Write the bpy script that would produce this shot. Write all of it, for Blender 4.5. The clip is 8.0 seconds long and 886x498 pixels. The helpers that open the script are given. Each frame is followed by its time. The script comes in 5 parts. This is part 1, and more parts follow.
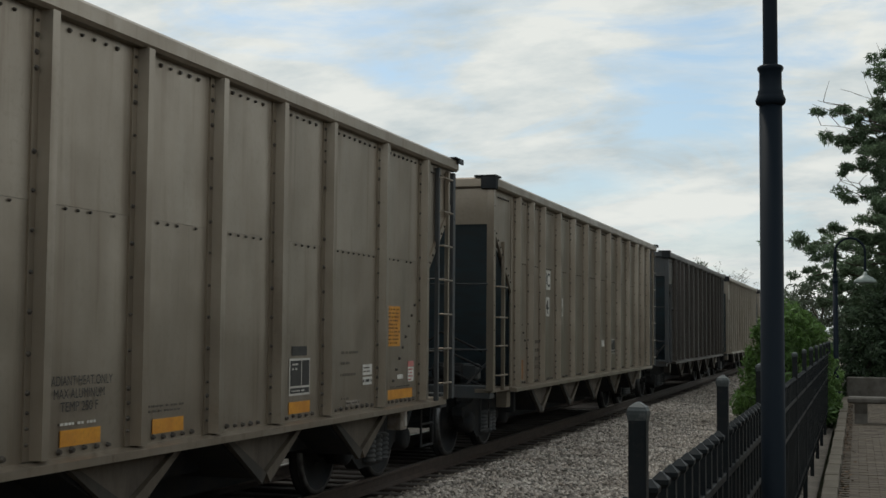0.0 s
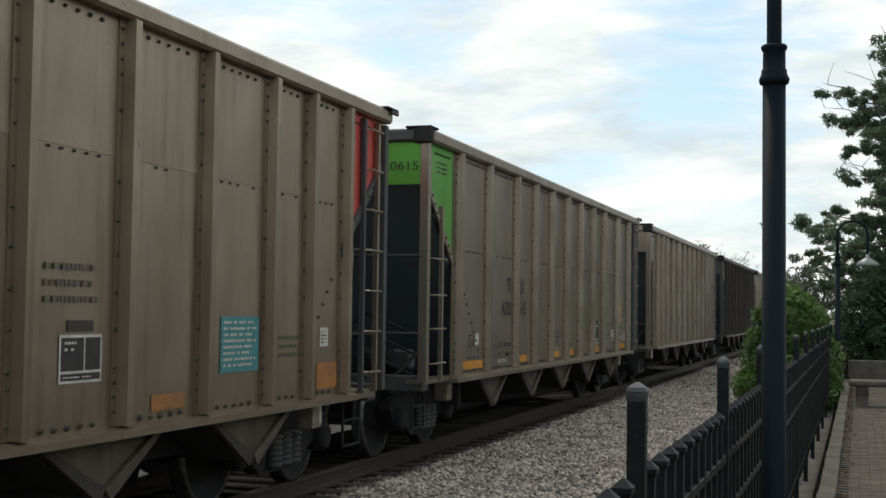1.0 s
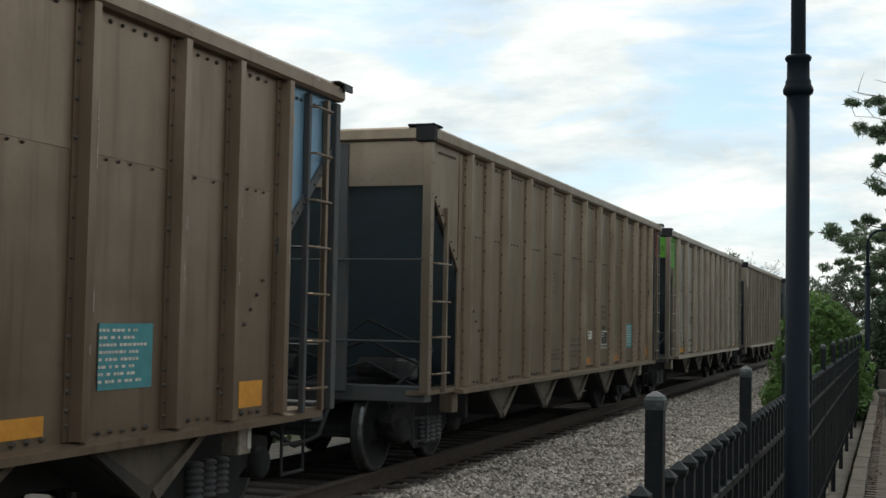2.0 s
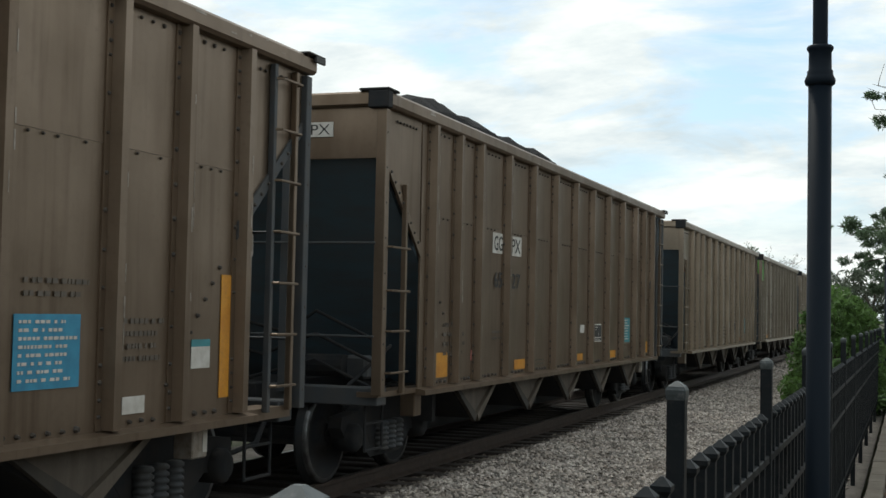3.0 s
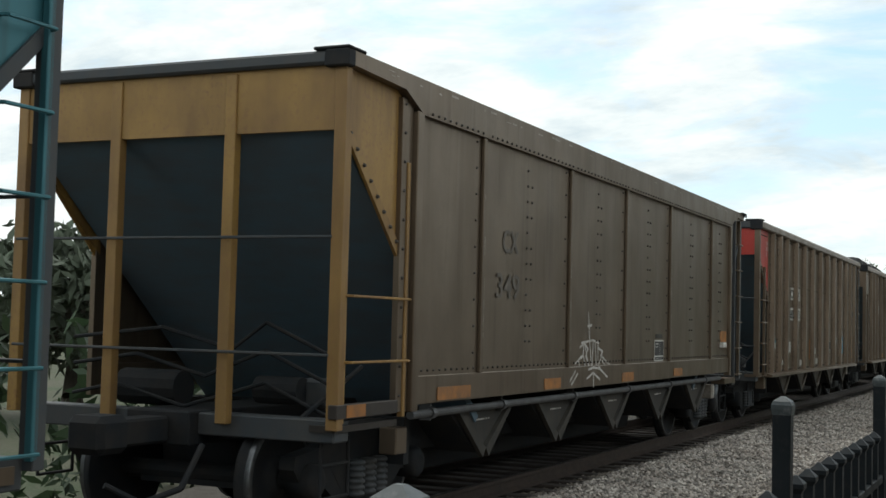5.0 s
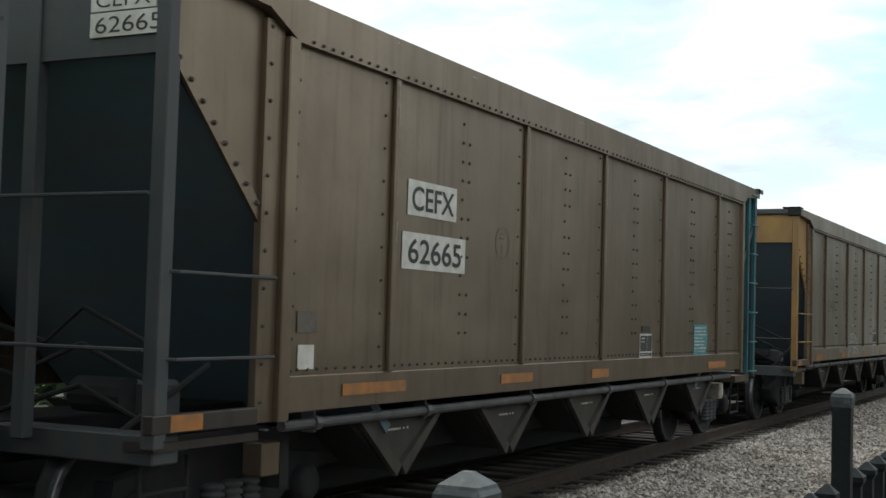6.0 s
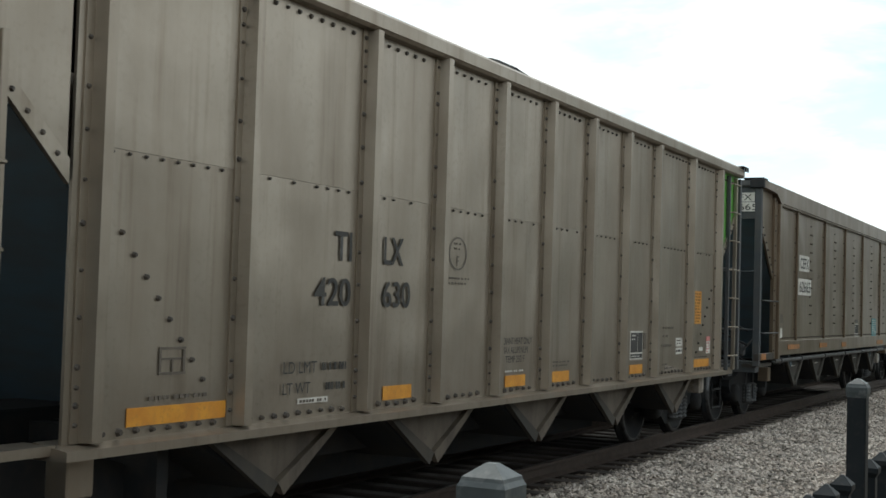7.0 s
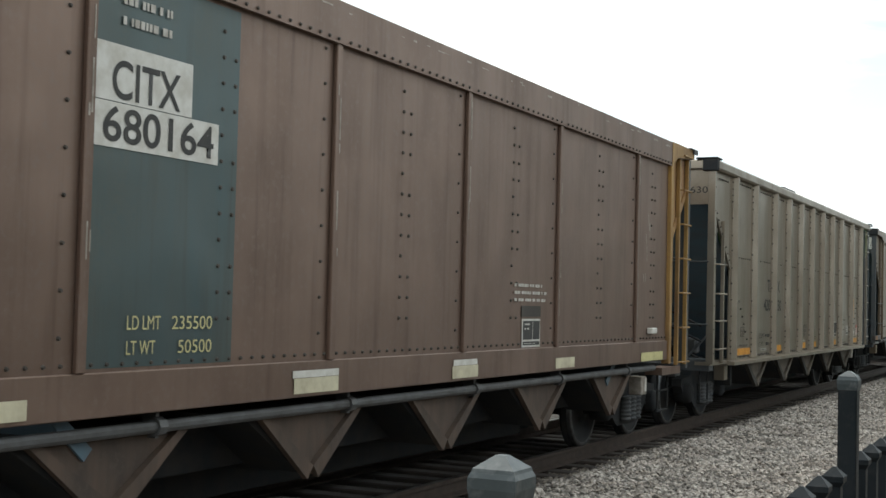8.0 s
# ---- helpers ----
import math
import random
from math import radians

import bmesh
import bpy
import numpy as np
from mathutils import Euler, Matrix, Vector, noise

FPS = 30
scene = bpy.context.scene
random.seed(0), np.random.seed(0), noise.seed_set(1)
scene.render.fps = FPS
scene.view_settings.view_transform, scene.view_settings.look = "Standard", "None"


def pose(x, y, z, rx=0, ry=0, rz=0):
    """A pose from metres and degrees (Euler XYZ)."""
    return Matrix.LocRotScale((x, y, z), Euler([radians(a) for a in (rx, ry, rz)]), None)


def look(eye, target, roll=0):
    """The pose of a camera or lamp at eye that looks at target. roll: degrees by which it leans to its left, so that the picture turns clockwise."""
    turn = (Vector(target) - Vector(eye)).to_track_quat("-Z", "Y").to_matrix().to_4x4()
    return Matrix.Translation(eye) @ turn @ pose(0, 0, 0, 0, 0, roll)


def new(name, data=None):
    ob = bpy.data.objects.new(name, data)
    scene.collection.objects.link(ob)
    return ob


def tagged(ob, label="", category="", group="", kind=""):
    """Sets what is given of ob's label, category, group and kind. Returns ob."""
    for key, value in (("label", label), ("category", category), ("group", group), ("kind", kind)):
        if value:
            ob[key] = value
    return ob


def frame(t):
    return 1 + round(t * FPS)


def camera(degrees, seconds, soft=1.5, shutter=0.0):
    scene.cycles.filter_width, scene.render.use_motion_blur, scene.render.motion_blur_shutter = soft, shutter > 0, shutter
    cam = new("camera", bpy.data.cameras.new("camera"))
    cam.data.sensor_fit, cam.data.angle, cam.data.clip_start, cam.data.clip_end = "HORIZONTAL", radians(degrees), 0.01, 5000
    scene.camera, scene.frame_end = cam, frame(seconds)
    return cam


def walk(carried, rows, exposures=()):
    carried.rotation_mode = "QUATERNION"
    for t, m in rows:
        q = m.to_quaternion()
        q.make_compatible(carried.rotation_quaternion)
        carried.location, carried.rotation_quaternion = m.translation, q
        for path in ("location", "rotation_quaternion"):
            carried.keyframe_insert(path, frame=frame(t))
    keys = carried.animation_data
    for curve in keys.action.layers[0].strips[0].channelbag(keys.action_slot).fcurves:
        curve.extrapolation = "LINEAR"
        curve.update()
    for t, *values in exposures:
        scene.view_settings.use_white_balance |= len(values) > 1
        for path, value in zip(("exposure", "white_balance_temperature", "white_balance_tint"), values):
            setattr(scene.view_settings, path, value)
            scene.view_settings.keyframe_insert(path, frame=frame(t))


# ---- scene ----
# camera: seconds, place, turn to the left, tilt, lean
PATH = [
    (0.0, -0.022, 0.025, 1.722, 17.83, 3.55, 0.46),
    (0.5, -0.034, 0.066, 1.712, 18.27, 2.62, 0.88),
    (1.0, -0.024, 0.077, 1.715, 17.92, 2.71, 0.77),
    (2.5, 0.024, 0.015, 1.719, 19.85, 3.09, 1.2),
    (3.0, 0.001, 0.045, 1.706, 19.98, 2.73, 1.15),
    (3.5, 0.037, 0.035, 1.706, 20.46, 2.74, 0.92),
    (4.0, 0.041, 0.035, 1.71, 21.12, 2.71, 1.2),
    (4.5, 0.042, -0.004, 1.704, 23.18, 3.22, 1.44),
    (6.0, 0.013, -0.009, 1.69, 26.99, 2.94, 1.64),
    (6.5, -0.006, -0.002, 1.692, 27.62, 2.55, 1.96),
    (7.0, -0.018, 0.005, 1.689, 27.19, 2.46, 1.72),
    (7.5, -0.029, -0.043, 1.683, 26.78, 2.45, 1.41),
    (8.0, -0.037, -0.022, 1.686, 26.44, 2.31, 1.42),
]
TRAIN = [(0, 14.76), (0.5, 21.20), (1, 28.06), (2.5, 50.56), (3, 57.92), (3.5, 64.45), (4, 71.22), (4.5, 78.77), (6, 100.86), (6.5, 107.22), (7, 114.60), (7.5, 121.58), (8, 128.37)]
cam = camera(38.0, 8.0, soft=1.5, shutter=0.015)


def aim(x, y, z, yaw, tilt, lean):
    a, b = radians(yaw), radians(tilt)
    eye = Vector((x, y, z))
    return look(eye, eye + Vector((-math.sin(a) * math.cos(b), math.cos(a) * math.cos(b), math.sin(b))), lean)


walk(cam, [(t, aim(*r)) for t, *r in PATH], exposures=[(0.0, -0.40, 6550, 6), (0.5, -0.2, 6550, 6), (1.0, 0.0, 6550, 6), (4.0, 0.0, 6400, 5), (4.5, 0.02, 6400, 5), (6.0, 0.22, 6400, 5), (6.5, 0.3, 6400, 5), (7.0, 0.4, 6400, 5), (8.0, 0.62, 6400, 5)])

# ---- light: a bright, mostly clouded sky and a weak, wide sun ----
SUN_TURN, SUN_UP = radians(-35), radians(52)
world = bpy.data.worlds.new("world")
scene.world = world
world.use_nodes = True


def nodes_of(tree):
    tree.nodes.clear()

    def add(kind, **values):
        n = tree.nodes.new(kind)
        for k, v in values.items():
            n.inputs[k.replace("_", " ")].default_value = v
        return n
    return add, tree.links.new


def build_sky():
    add, link = nodes_of(world.node_tree)
    sky = add("ShaderNodeTexSky")
    sky.sky_type, sky.sun_disc = "NISHITA", False
    sky.sun_elevation, sky.sun_rotation = SUN_UP, SUN_TURN
    sky.dust_density, sky.ozone_density = 1.5, 1.5
    co = add("ShaderNodeTexCoord")
    sep = add("ShaderNodeSeparateXYZ")
    link(co.outputs["Generated"], sep.inputs[0])
    # clouds lie on a flat layer: divide the direction by its height
    up = add("ShaderNodeMath"); up.operation = "ADD"; up.inputs[1].default_value = 0.30
    link(sep.outputs[2], up.inputs[0])
    over = add("ShaderNodeVectorMath"); over.operation = "DIVIDE"
    comb = add("ShaderNodeCombineXYZ")
    for i in range(3):
        link(up.outputs[0], comb.inputs[i])
    link(co.outputs["Generated"], over.inputs[0]); link(comb.outputs[0], over.inputs[1])
    big = add("ShaderNodeTexNoise", Scale=3.2, Detail=9.0, Roughness=0.57, Distortion=0.5)
    mp = add("ShaderNodeMapping")
    mp.inputs["Location"].default_value = SKY_SHIFT
    mp.inputs["Rotation"].default_value = (0, 0, radians(12))
    mp.inputs["Scale"].default_value = (0.8, 1.25, 1)
    link(over.outputs[0], mp.inputs[0]); link(mp.outputs[0], big.inputs["Vector"])
    ramp = add("ShaderNodeValToRGB")
    ramp.color_ramp.elements[0].position, ramp.color_ramp.elements[1].position = 0.30, 0.47
    # a thinner stretch of cloud ahead, where the blue comes through
    ahead = add("ShaderNodeVectorMath"); ahead.operation = "DIVIDE"
    yyy = add("ShaderNodeCombineXYZ")
    for i in range(3):
        link(sep.outputs[1], yyy.inputs[i])
    link(co.outputs["Generated"], ahead.inputs[0]); link(yyy.outputs[0], ahead.inputs[1])
    off = add("ShaderNodeVectorMath"); off.operation = "SUBTRACT"; off.inputs[1].default_value = (-0.135, 1.0, 0.19)
    link(ahead.outputs[0], off.inputs[0])
    span = add("ShaderNodeVectorMath"); span.operation = "DIVIDE"; span.inputs[1].default_value = (0.16, 1.0, 0.08)
    link(off.outputs[0], span.inputs[0])
    far = add("ShaderNodeVectorMath"); far.operation = "LENGTH"
    link(span.outputs[0], far.inputs[0])
    gap = add("ShaderNodeMapRange")
    for k, v in (("From Min", 0.0), ("From Max", 1.0), ("To Min", GAP), ("To Max", 0.0)):
        gap.inputs[k].default_value = v
    link(far.outputs["Value"], gap.inputs["Value"])
    less = add("ShaderNodeMath"); less.operation = "SUBTRACT"
    link(big.outputs["Fac"], less.inputs[0]); link(gap.outputs[0], less.inputs[1])
    link(less.outputs[0], ramp.inputs[0])
    haze = add("ShaderNodeMapRange")
    for k, v in (("From Min", 0.02), ("From Max", 0.13), ("To Min", 1.0), ("To Max", 0.0)):
        haze.inputs[k].default_value = v
    link(sep.outputs[2], haze.inputs["Value"])
    cover = add("ShaderNodeMath"); cover.operation = "MAXIMUM"
    link(ramp.outputs["Color"], cover.inputs[0]); link(haze.outputs[0], cover.inputs[1])
    fine = add("ShaderNodeTexNoise", Scale=4.5, Detail=8.0, Roughness=0.6)
    link(mp.outputs[0], fine.inputs["Vector"])
    white = add("ShaderNodeMix"); white.data_type = "RGBA"
    white.inputs["A"].default_value, white.inputs["B"].default_value = (0.70, 0.78, 0.83, 1), (1.06, 1.07, 1.05, 1)
    rr = add("ShaderNodeValToRGB")
    rr.color_ramp.elements[0].position, rr.color_ramp.elements[1].position = 0.34, 0.60
    link(fine.outputs["Fac"], rr.inputs[0]); link(rr.outputs["Color"], white.inputs["Factor"])
    dim = add("ShaderNodeVectorMath"); dim.operation = "SCALE"; dim.inputs["Scale"].default_value = SKY_GAIN
    link(sky.outputs[0], dim.inputs[0])
    lift = add("ShaderNodeVectorMath"); lift.operation = "ADD"; lift.inputs[1].default_value = (0.14, 0.24, 0.33)
    link(dim.outputs[0], lift.inputs[0])
    mix = add("ShaderNodeMix"); mix.data_type = "RGBA"
    link(cover.outputs[0], mix.inputs["Factor"]); link(lift.outputs[0], mix.inputs["A"]); link(white.outputs["Result"], mix.inputs["B"])
    back = add("ShaderNodeBackground"); back.inputs["Strength"].default_value = 1.0
    link(mix.outputs["Result"], back.inputs["Color"])
    link(back.outputs[0], add("ShaderNodeOutputWorld").inputs[0])


SKY_SHIFT, SKY_GAIN, GAP = (0.35, 0.2, 0.0), 0.10, 0.27
build_sky()
sun_lamp = bpy.data.lights.new("sun", "SUN")
sun_lamp.energy, sun_lamp.angle, sun_lamp.color = 1.0, radians(14), (1.0, 0.95, 0.88)
sun = new("sun", sun_lamp)
sun.matrix_world = look((math.sin(-SUN_TURN) * -60, math.cos(SUN_TURN) * 60, 80), (0, 0, 0))


# ---- materials ----
def surface(name, base, second, third=None, rough=0.6, metal=0.0, scale=(1, 1, 1), grain=1.5, fine=40.0, bump=0.15, bump_dist=0.004,
            spread=(0.38, 0.66), per_piece=0.0, spec=0.5, dents=0.0, thin=0.0, runs=None):
    """A weathered surface: two colours in broad stains, a third in fine specks, a fine relief."""
    m = bpy.data.materials.new(name)
    m.use_nodes = True
    add, link = nodes_of(m.node_tree)
    co, info = add("ShaderNodeTexCoord"), add("ShaderNodeObjectInfo")
    mp = add("ShaderNodeMapping")
    mp.inputs["Scale"].default_value = scale
    shift = add("ShaderNodeVectorMath"); shift.operation = "MULTIPLY_ADD"
    shift.inputs[1].default_value = (7.3, 5.1, 3.7)
    link(info.outputs["Random"], shift.inputs[0]); link(co.outputs["Object"], shift.inputs[2])
    link(shift.outputs[0], mp.inputs[0])
    n1 = add("ShaderNodeTexNoise", Scale=grain, Detail=5.0, Roughness=0.6)
    n2 = add("ShaderNodeTexNoise", Scale=fine, Detail=3.0, Roughness=0.6)
    link(mp.outputs[0], n1.inputs["Vector"]); link(shift.outputs[0], n2.inputs["Vector"])
    r1 = add("ShaderNodeMapRange")
    r1.inputs["From Min"].default_value, r1.inputs["From Max"].default_value = spread
    link(n1.outputs["Fac"], r1.inputs["Value"])
    mix = add("ShaderNodeMix"); mix.data_type = "RGBA"
    mix.inputs["A"].default_value, mix.inputs["B"].default_value = (*base, 1), (*second, 1)
    link(r1.outputs[0], mix.inputs["Factor"])
    out = mix.outputs["Result"]
    if third:
        r2 = add("ShaderNodeMapRange")
        r2.inputs["From Min"].default_value, r2.inputs["From Max"].default_value = 0.52, 0.72
        link(n2.outputs["Fac"], r2.inputs["Value"])
        mix2 = add("ShaderNodeMix"); mix2.data_type = "RGBA"
        mix2.inputs["B"].default_value = (*third, 1)
        link(r2.outputs[0], mix2.inputs["Factor"]); link(out, mix2.inputs["A"])
        out = mix2.outputs["Result"]
    if runs:
        # rain-washed runs of grime down the sheets, and broad faded patches
        for stretch, lo, hi, most, tone in (((1.0, 5.5, 0.28), 0.54, 0.74, 0.55, runs), ((0.8, 0.7, 0.8), 0.48, 0.72, 0.35, [min(1.0, c * 1.3) for c in base])):
            mq, nq, rq = add("ShaderNodeMapping"), add("ShaderNodeTexNoise", Scale=1.7, Detail=4.0, Roughness=0.55), add("ShaderNodeMapRange")
            mq.inputs["Scale"].default_value = stretch
            mq.inputs["Location"].default_value = (3.0 * most, 1.7, 5.0)
            link(shift.outputs[0], mq.inputs[0]); link(mq.outputs[0], nq.inputs["Vector"])
            for k, v in (("From Min", lo), ("From Max", hi), ("To Min", 0.0), ("To Max", most)):
                rq.inputs[k].default_value = v
            link(nq.outputs["Fac"], rq.inputs["Value"])
            mx = add("ShaderNodeMix"); mx.data_type = "RGBA"
            mx.inputs["B"].default_value = (*tone, 1)
            link(rq.outputs[0], mx.inputs["Factor"]); link(out, mx.inputs["A"])
            out = mx.outputs["Result"]
    if per_piece:
        geo = add("ShaderNodeNewGeometry")
        both = add("ShaderNodeMath"); both.operation = "ADD"
        link(geo.outputs["Random Per Island"], both.inputs[0]); link(info.outputs["Random"], both.inputs[1])
        fr = add("ShaderNodeMath"); fr.operation = "FRACT"
        link(both.outputs[0], fr.inputs[0])
        mr = add("ShaderNodeMapRange")
        mr.inputs["To Min"].default_value, mr.inputs["To Max"].default_value = 1 - per_piece, 1 + per_piece
        link(fr.outputs[0], mr.inputs["Value"])
        sc = add("ShaderNodeVectorMath"); sc.operation = "SCALE"
        link(out, sc.inputs[0]); link(mr.outputs[0], sc.inputs["Scale"])
        out = sc.outputs[0]
    bs = add("ShaderNodeBsdfPrincipled", Roughness=rough, Metallic=metal, Specular_IOR_Level=spec)
    link(out, bs.inputs["Base Color"])
    rg = add("ShaderNodeMapRange")
    rg.inputs["To Min"].default_value, rg.inputs["To Max"].default_value = rough - 0.08, min(1.0, rough + 0.14)
    link(n1.outputs["Fac"], rg.inputs["Value"]); link(rg.outputs[0], bs.inputs["Roughness"])
    if bump:
        bp = add("ShaderNodeBump", Strength=bump, Distance=bump_dist)
        link(n2.outputs["Fac"], bp.inputs["Height"]); link(bp.outputs[0], bs.inputs["Normal"])
        if dents:
            n3 = add("ShaderNodeTexNoise", Scale=1.5, Detail=1.5, Roughness=0.45)
            b2 = add("ShaderNodeBump", Strength=dents, Distance=0.05)
            link(shift.outputs[0], n3.inputs["Vector"])
            link(n3.outputs["Fac"], b2.inputs["Height"]); link(b2.outputs[0], bp.inputs["Normal"])
    last = bs.outputs[0]
    if thin:
        tr, both = add("ShaderNodeBsdfTranslucent"), add("ShaderNodeMixShader", Fac=thin)
        link(out, tr.inputs["Color"]); link(last, both.inputs[1]); link(tr.outputs[0], both.inputs[2])
        last = both.outputs[0]
    link(last, add("ShaderNodeOutputMaterial").inputs[0])
    return m


STREAK = (1.0, 1.5, 0.30)


def paint(name, base, dirt, specks=None, rough=0.42, metal=0.45):
    return surface(name, base, dirt, specks, rough=rough, metal=metal, dents=0.5, runs=(dirt[0] * 0.62, dirt[1] * 0.56, dirt[2] * 0.5), scale=STREAK, grain=1.6, fine=22, bump=0.06, spread=(0.26, 0.80))


GREY = paint("grey_car_paint", (0.3339, 0.2922, 0.2414), (0.2535, 0.2089, 0.1618), (0.2783, 0.2363, 0.1901), 0.36, 0.8)
TAN = paint("tan_car_paint", (0.2934, 0.2375, 0.1792), (0.2158, 0.165, 0.1163), (0.2377, 0.1888, 0.1391), 0.37, 0.74)
BROWN = paint("brown_car_paint", (0.2143, 0.161, 0.1169), (0.1511, 0.1081, 0.07243), (0.176, 0.13, 0.09148), 0.38, 0.7)
DUN = paint("dun_car_paint", (0.1935, 0.1496, 0.1078), (0.137, 0.09975, 0.06746), (0.1579, 0.1224, 0.08822), 0.38, 0.7)
EARTH = paint("earth_car_paint", (0.205, 0.157, 0.113), (0.142, 0.105, 0.072), (0.165, 0.130, 0.094), 0.36, 0.72)
RUST = paint("red_brown_car_paint", (0.2037, 0.1382, 0.107), (0.1455, 0.097, 0.0749), (0.1856, 0.1334, 0.1097), 0.42, 0.6)
DARK = paint("dark_car_paint", (0.066, 0.055, 0.048), (0.045, 0.038, 0.033), (0.052, 0.046, 0.042))
PALE = paint("pale_car_paint", (0.3395, 0.3, 0.2541), (0.2546, 0.215, 0.1712), (0.291, 0.25, 0.2113))
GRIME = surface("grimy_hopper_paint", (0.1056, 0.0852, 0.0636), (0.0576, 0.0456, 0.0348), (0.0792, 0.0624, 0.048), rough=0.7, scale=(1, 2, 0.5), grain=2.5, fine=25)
RUST_GRIME = surface("red_brown_hopper_paint", (0.08625, 0.0555, 0.039), (0.0465, 0.033, 0.0255), (0.0675, 0.0495, 0.0375), rough=0.7, scale=(1, 2, 0.5), grain=2.5, fine=25)
DUSTY_SHADED = surface("dusty_black_and_fold_shade_paint", (0.036, 0.0336, 0.03), (0.06, 0.0516, 0.042), spec=0.3, rough=0.7, scale=(1, 2, 0.5), grain=3, fine=40)
SHAFT = surface("dull_grey_shaft_steel", (0.0805, 0.0805, 0.0826), (0.0525, 0.0504, 0.049), rough=0.5, grain=6, fine=40)
NOTICE_INK = surface("brown_notice_ink", (0.16, 0.075, 0.015), (0.22, 0.10, 0.02), rough=0.5, grain=7, bump=0.02)
# black running gear, tinted blue and deepened for the shade under the cars
UNDER = surface("black_gear_with_shade", (0.01671, 0.01877, 0.02148), (0.03024, 0.02785, 0.02626), spec=0.22, rough=0.75, grain=5, fine=60)
# slope sheets: the bluish shade between cars is put into this colour
SHADE_BLUE = surface("shade_blue_slope_steel", (0.09554, 0.1436, 0.181), (0.1064, 0.1293, 0.1478), spec=0.4, rough=0.7, scale=(0.95, 3, 0.42), grain=2)
STEEL = surface("dark_steel_and_chord_shade", (0.044, 0.050, 0.056), (0.062, 0.060, 0.058), rough=0.6, grain=5, fine=30)
BOLT = surface("bolt_steel", (0.042, 0.035, 0.03), (0.075, 0.06, 0.046), rough=0.6, grain=20)
TREAD = surface("bright_wheel_rim", (0.17, 0.175, 0.18), (0.08, 0.08, 0.08), rough=0.38, metal=0.9, grain=9)
COAL = surface("coal", (0.012, 0.012, 0.013), (0.024, 0.023, 0.023), spec=0.1, rough=0.85, grain=8, bump=0.5, bump_dist=0.02, per_piece=0.4)
GREEN = paint("green_end_paint", (0.115, 0.3795, 0.05175), (0.09775, 0.3105, 0.046), (0.1265, 0.345, 0.069))
RED = paint("red_end_paint", (0.529, 0.069, 0.05175), (0.414, 0.0575, 0.046), (0.46, 0.0805, 0.06325))
BLUE = paint("light_blue_end_paint", (0.17, 0.30, 0.42), (0.14, 0.24, 0.34))
YELLOW = paint("yellow_end_paint", (0.391, 0.2297, 0.0606), (0.1368, 0.07624, 0.04106), (0.2541, 0.1368, 0.05376), 0.5, 0.15)
RUSTY_YELLOW = paint("rusty_yellow_panel_paint", (0.20, 0.105, 0.062), (0.40, 0.24, 0.07), (0.16, 0.09, 0.06), 0.5, 0.15)
TEAL_PAINT = paint("teal_end_paint", (0.055, 0.19, 0.22), (0.05, 0.13, 0.15))
SLATE = paint("slate_patch_paint", (0.06375, 0.0972, 0.1056), (0.0935, 0.09504, 0.0792), (0.07225, 0.09504, 0.096))
ORANGE = surface("orange_reflector", (0.62, 0.28, 0.025), (0.50, 0.20, 0.02), (0.45, 0.20, 0.03), rough=0.45, grain=6, bump=0.03)
DULL_ORANGE = surface("dull_orange_reflector", (0.40, 0.155, 0.03), (0.22, 0.11, 0.05), rough=0.5, grain=7, bump=0.03)
CREAM = surface("cream_reflector", (0.58, 0.53, 0.38), (0.42, 0.37, 0.26), rough=0.5, grain=6, bump=0.03)
WHITE = surface("white_plate", (0.62, 0.60, 0.56), (0.48, 0.45, 0.40), rough=0.55, grain=8, bump=0.03)
CHALK = surface("chalk_white_spray", (0.55, 0.52, 0.48), (0.36, 0.33, 0.29), rough=0.8, grain=12, bump=0.05)
SCUFF = surface("pale_scuffed_metal", (0.36, 0.32, 0.28), (0.22, 0.185, 0.15), rough=0.5, metal=0.4, grain=15, bump=0.03)
BLACK = surface("black_lettering", (0.022, 0.021, 0.02), (0.045, 0.042, 0.038), rough=0.6, grain=9, bump=0.02)
FADED = surface("faded_lettering", (0.088, 0.072, 0.057), (0.14, 0.115, 0.09), rough=0.5, grain=9, bump=0.02)
TEAL = surface("teal_placard", (0.055, 0.25, 0.28), (0.05, 0.20, 0.22), rough=0.5, grain=9, bump=0.02)
SKYBLUE = surface("blue_placard", (0.045, 0.27, 0.42), (0.04, 0.21, 0.34), rough=0.5, grain=9, bump=0.02)
PINK = surface("pink_tag", (0.55, 0.20, 0.18), (0.45, 0.15, 0.14), rough=0.5, grain=9, bump=0.02)
LIME = surface("pale_yellow_lettering", (0.55, 0.50, 0.24), (0.42, 0.37, 0.18), rough=0.6, grain=9, bump=0.02)
IRON = surface("black_fence_paint", (0.005967, 0.008722, 0.01102), (0.00918, 0.01193, 0.01469), (0.01652, 0.01744, 0.01836), spec=0.22, rough=0.42, grain=6, bump=0.05)
POLE = surface("dark_lamp_paint", (0.006365, 0.01123, 0.01835), (0.008611, 0.01348, 0.02022), spec=0.10, rough=0.55, grain=4, bump=0.04)
CAP = surface("worn_post_cap", (0.051, 0.0612, 0.06375), (0.02805, 0.0357, 0.03825), (0.0969, 0.102, 0.102), rough=0.4, grain=12, bump=0.15)
LAMP_WHITE = surface("enamel_shade", (0.22, 0.26, 0.24), (0.16, 0.19, 0.18), rough=0.3, grain=8)
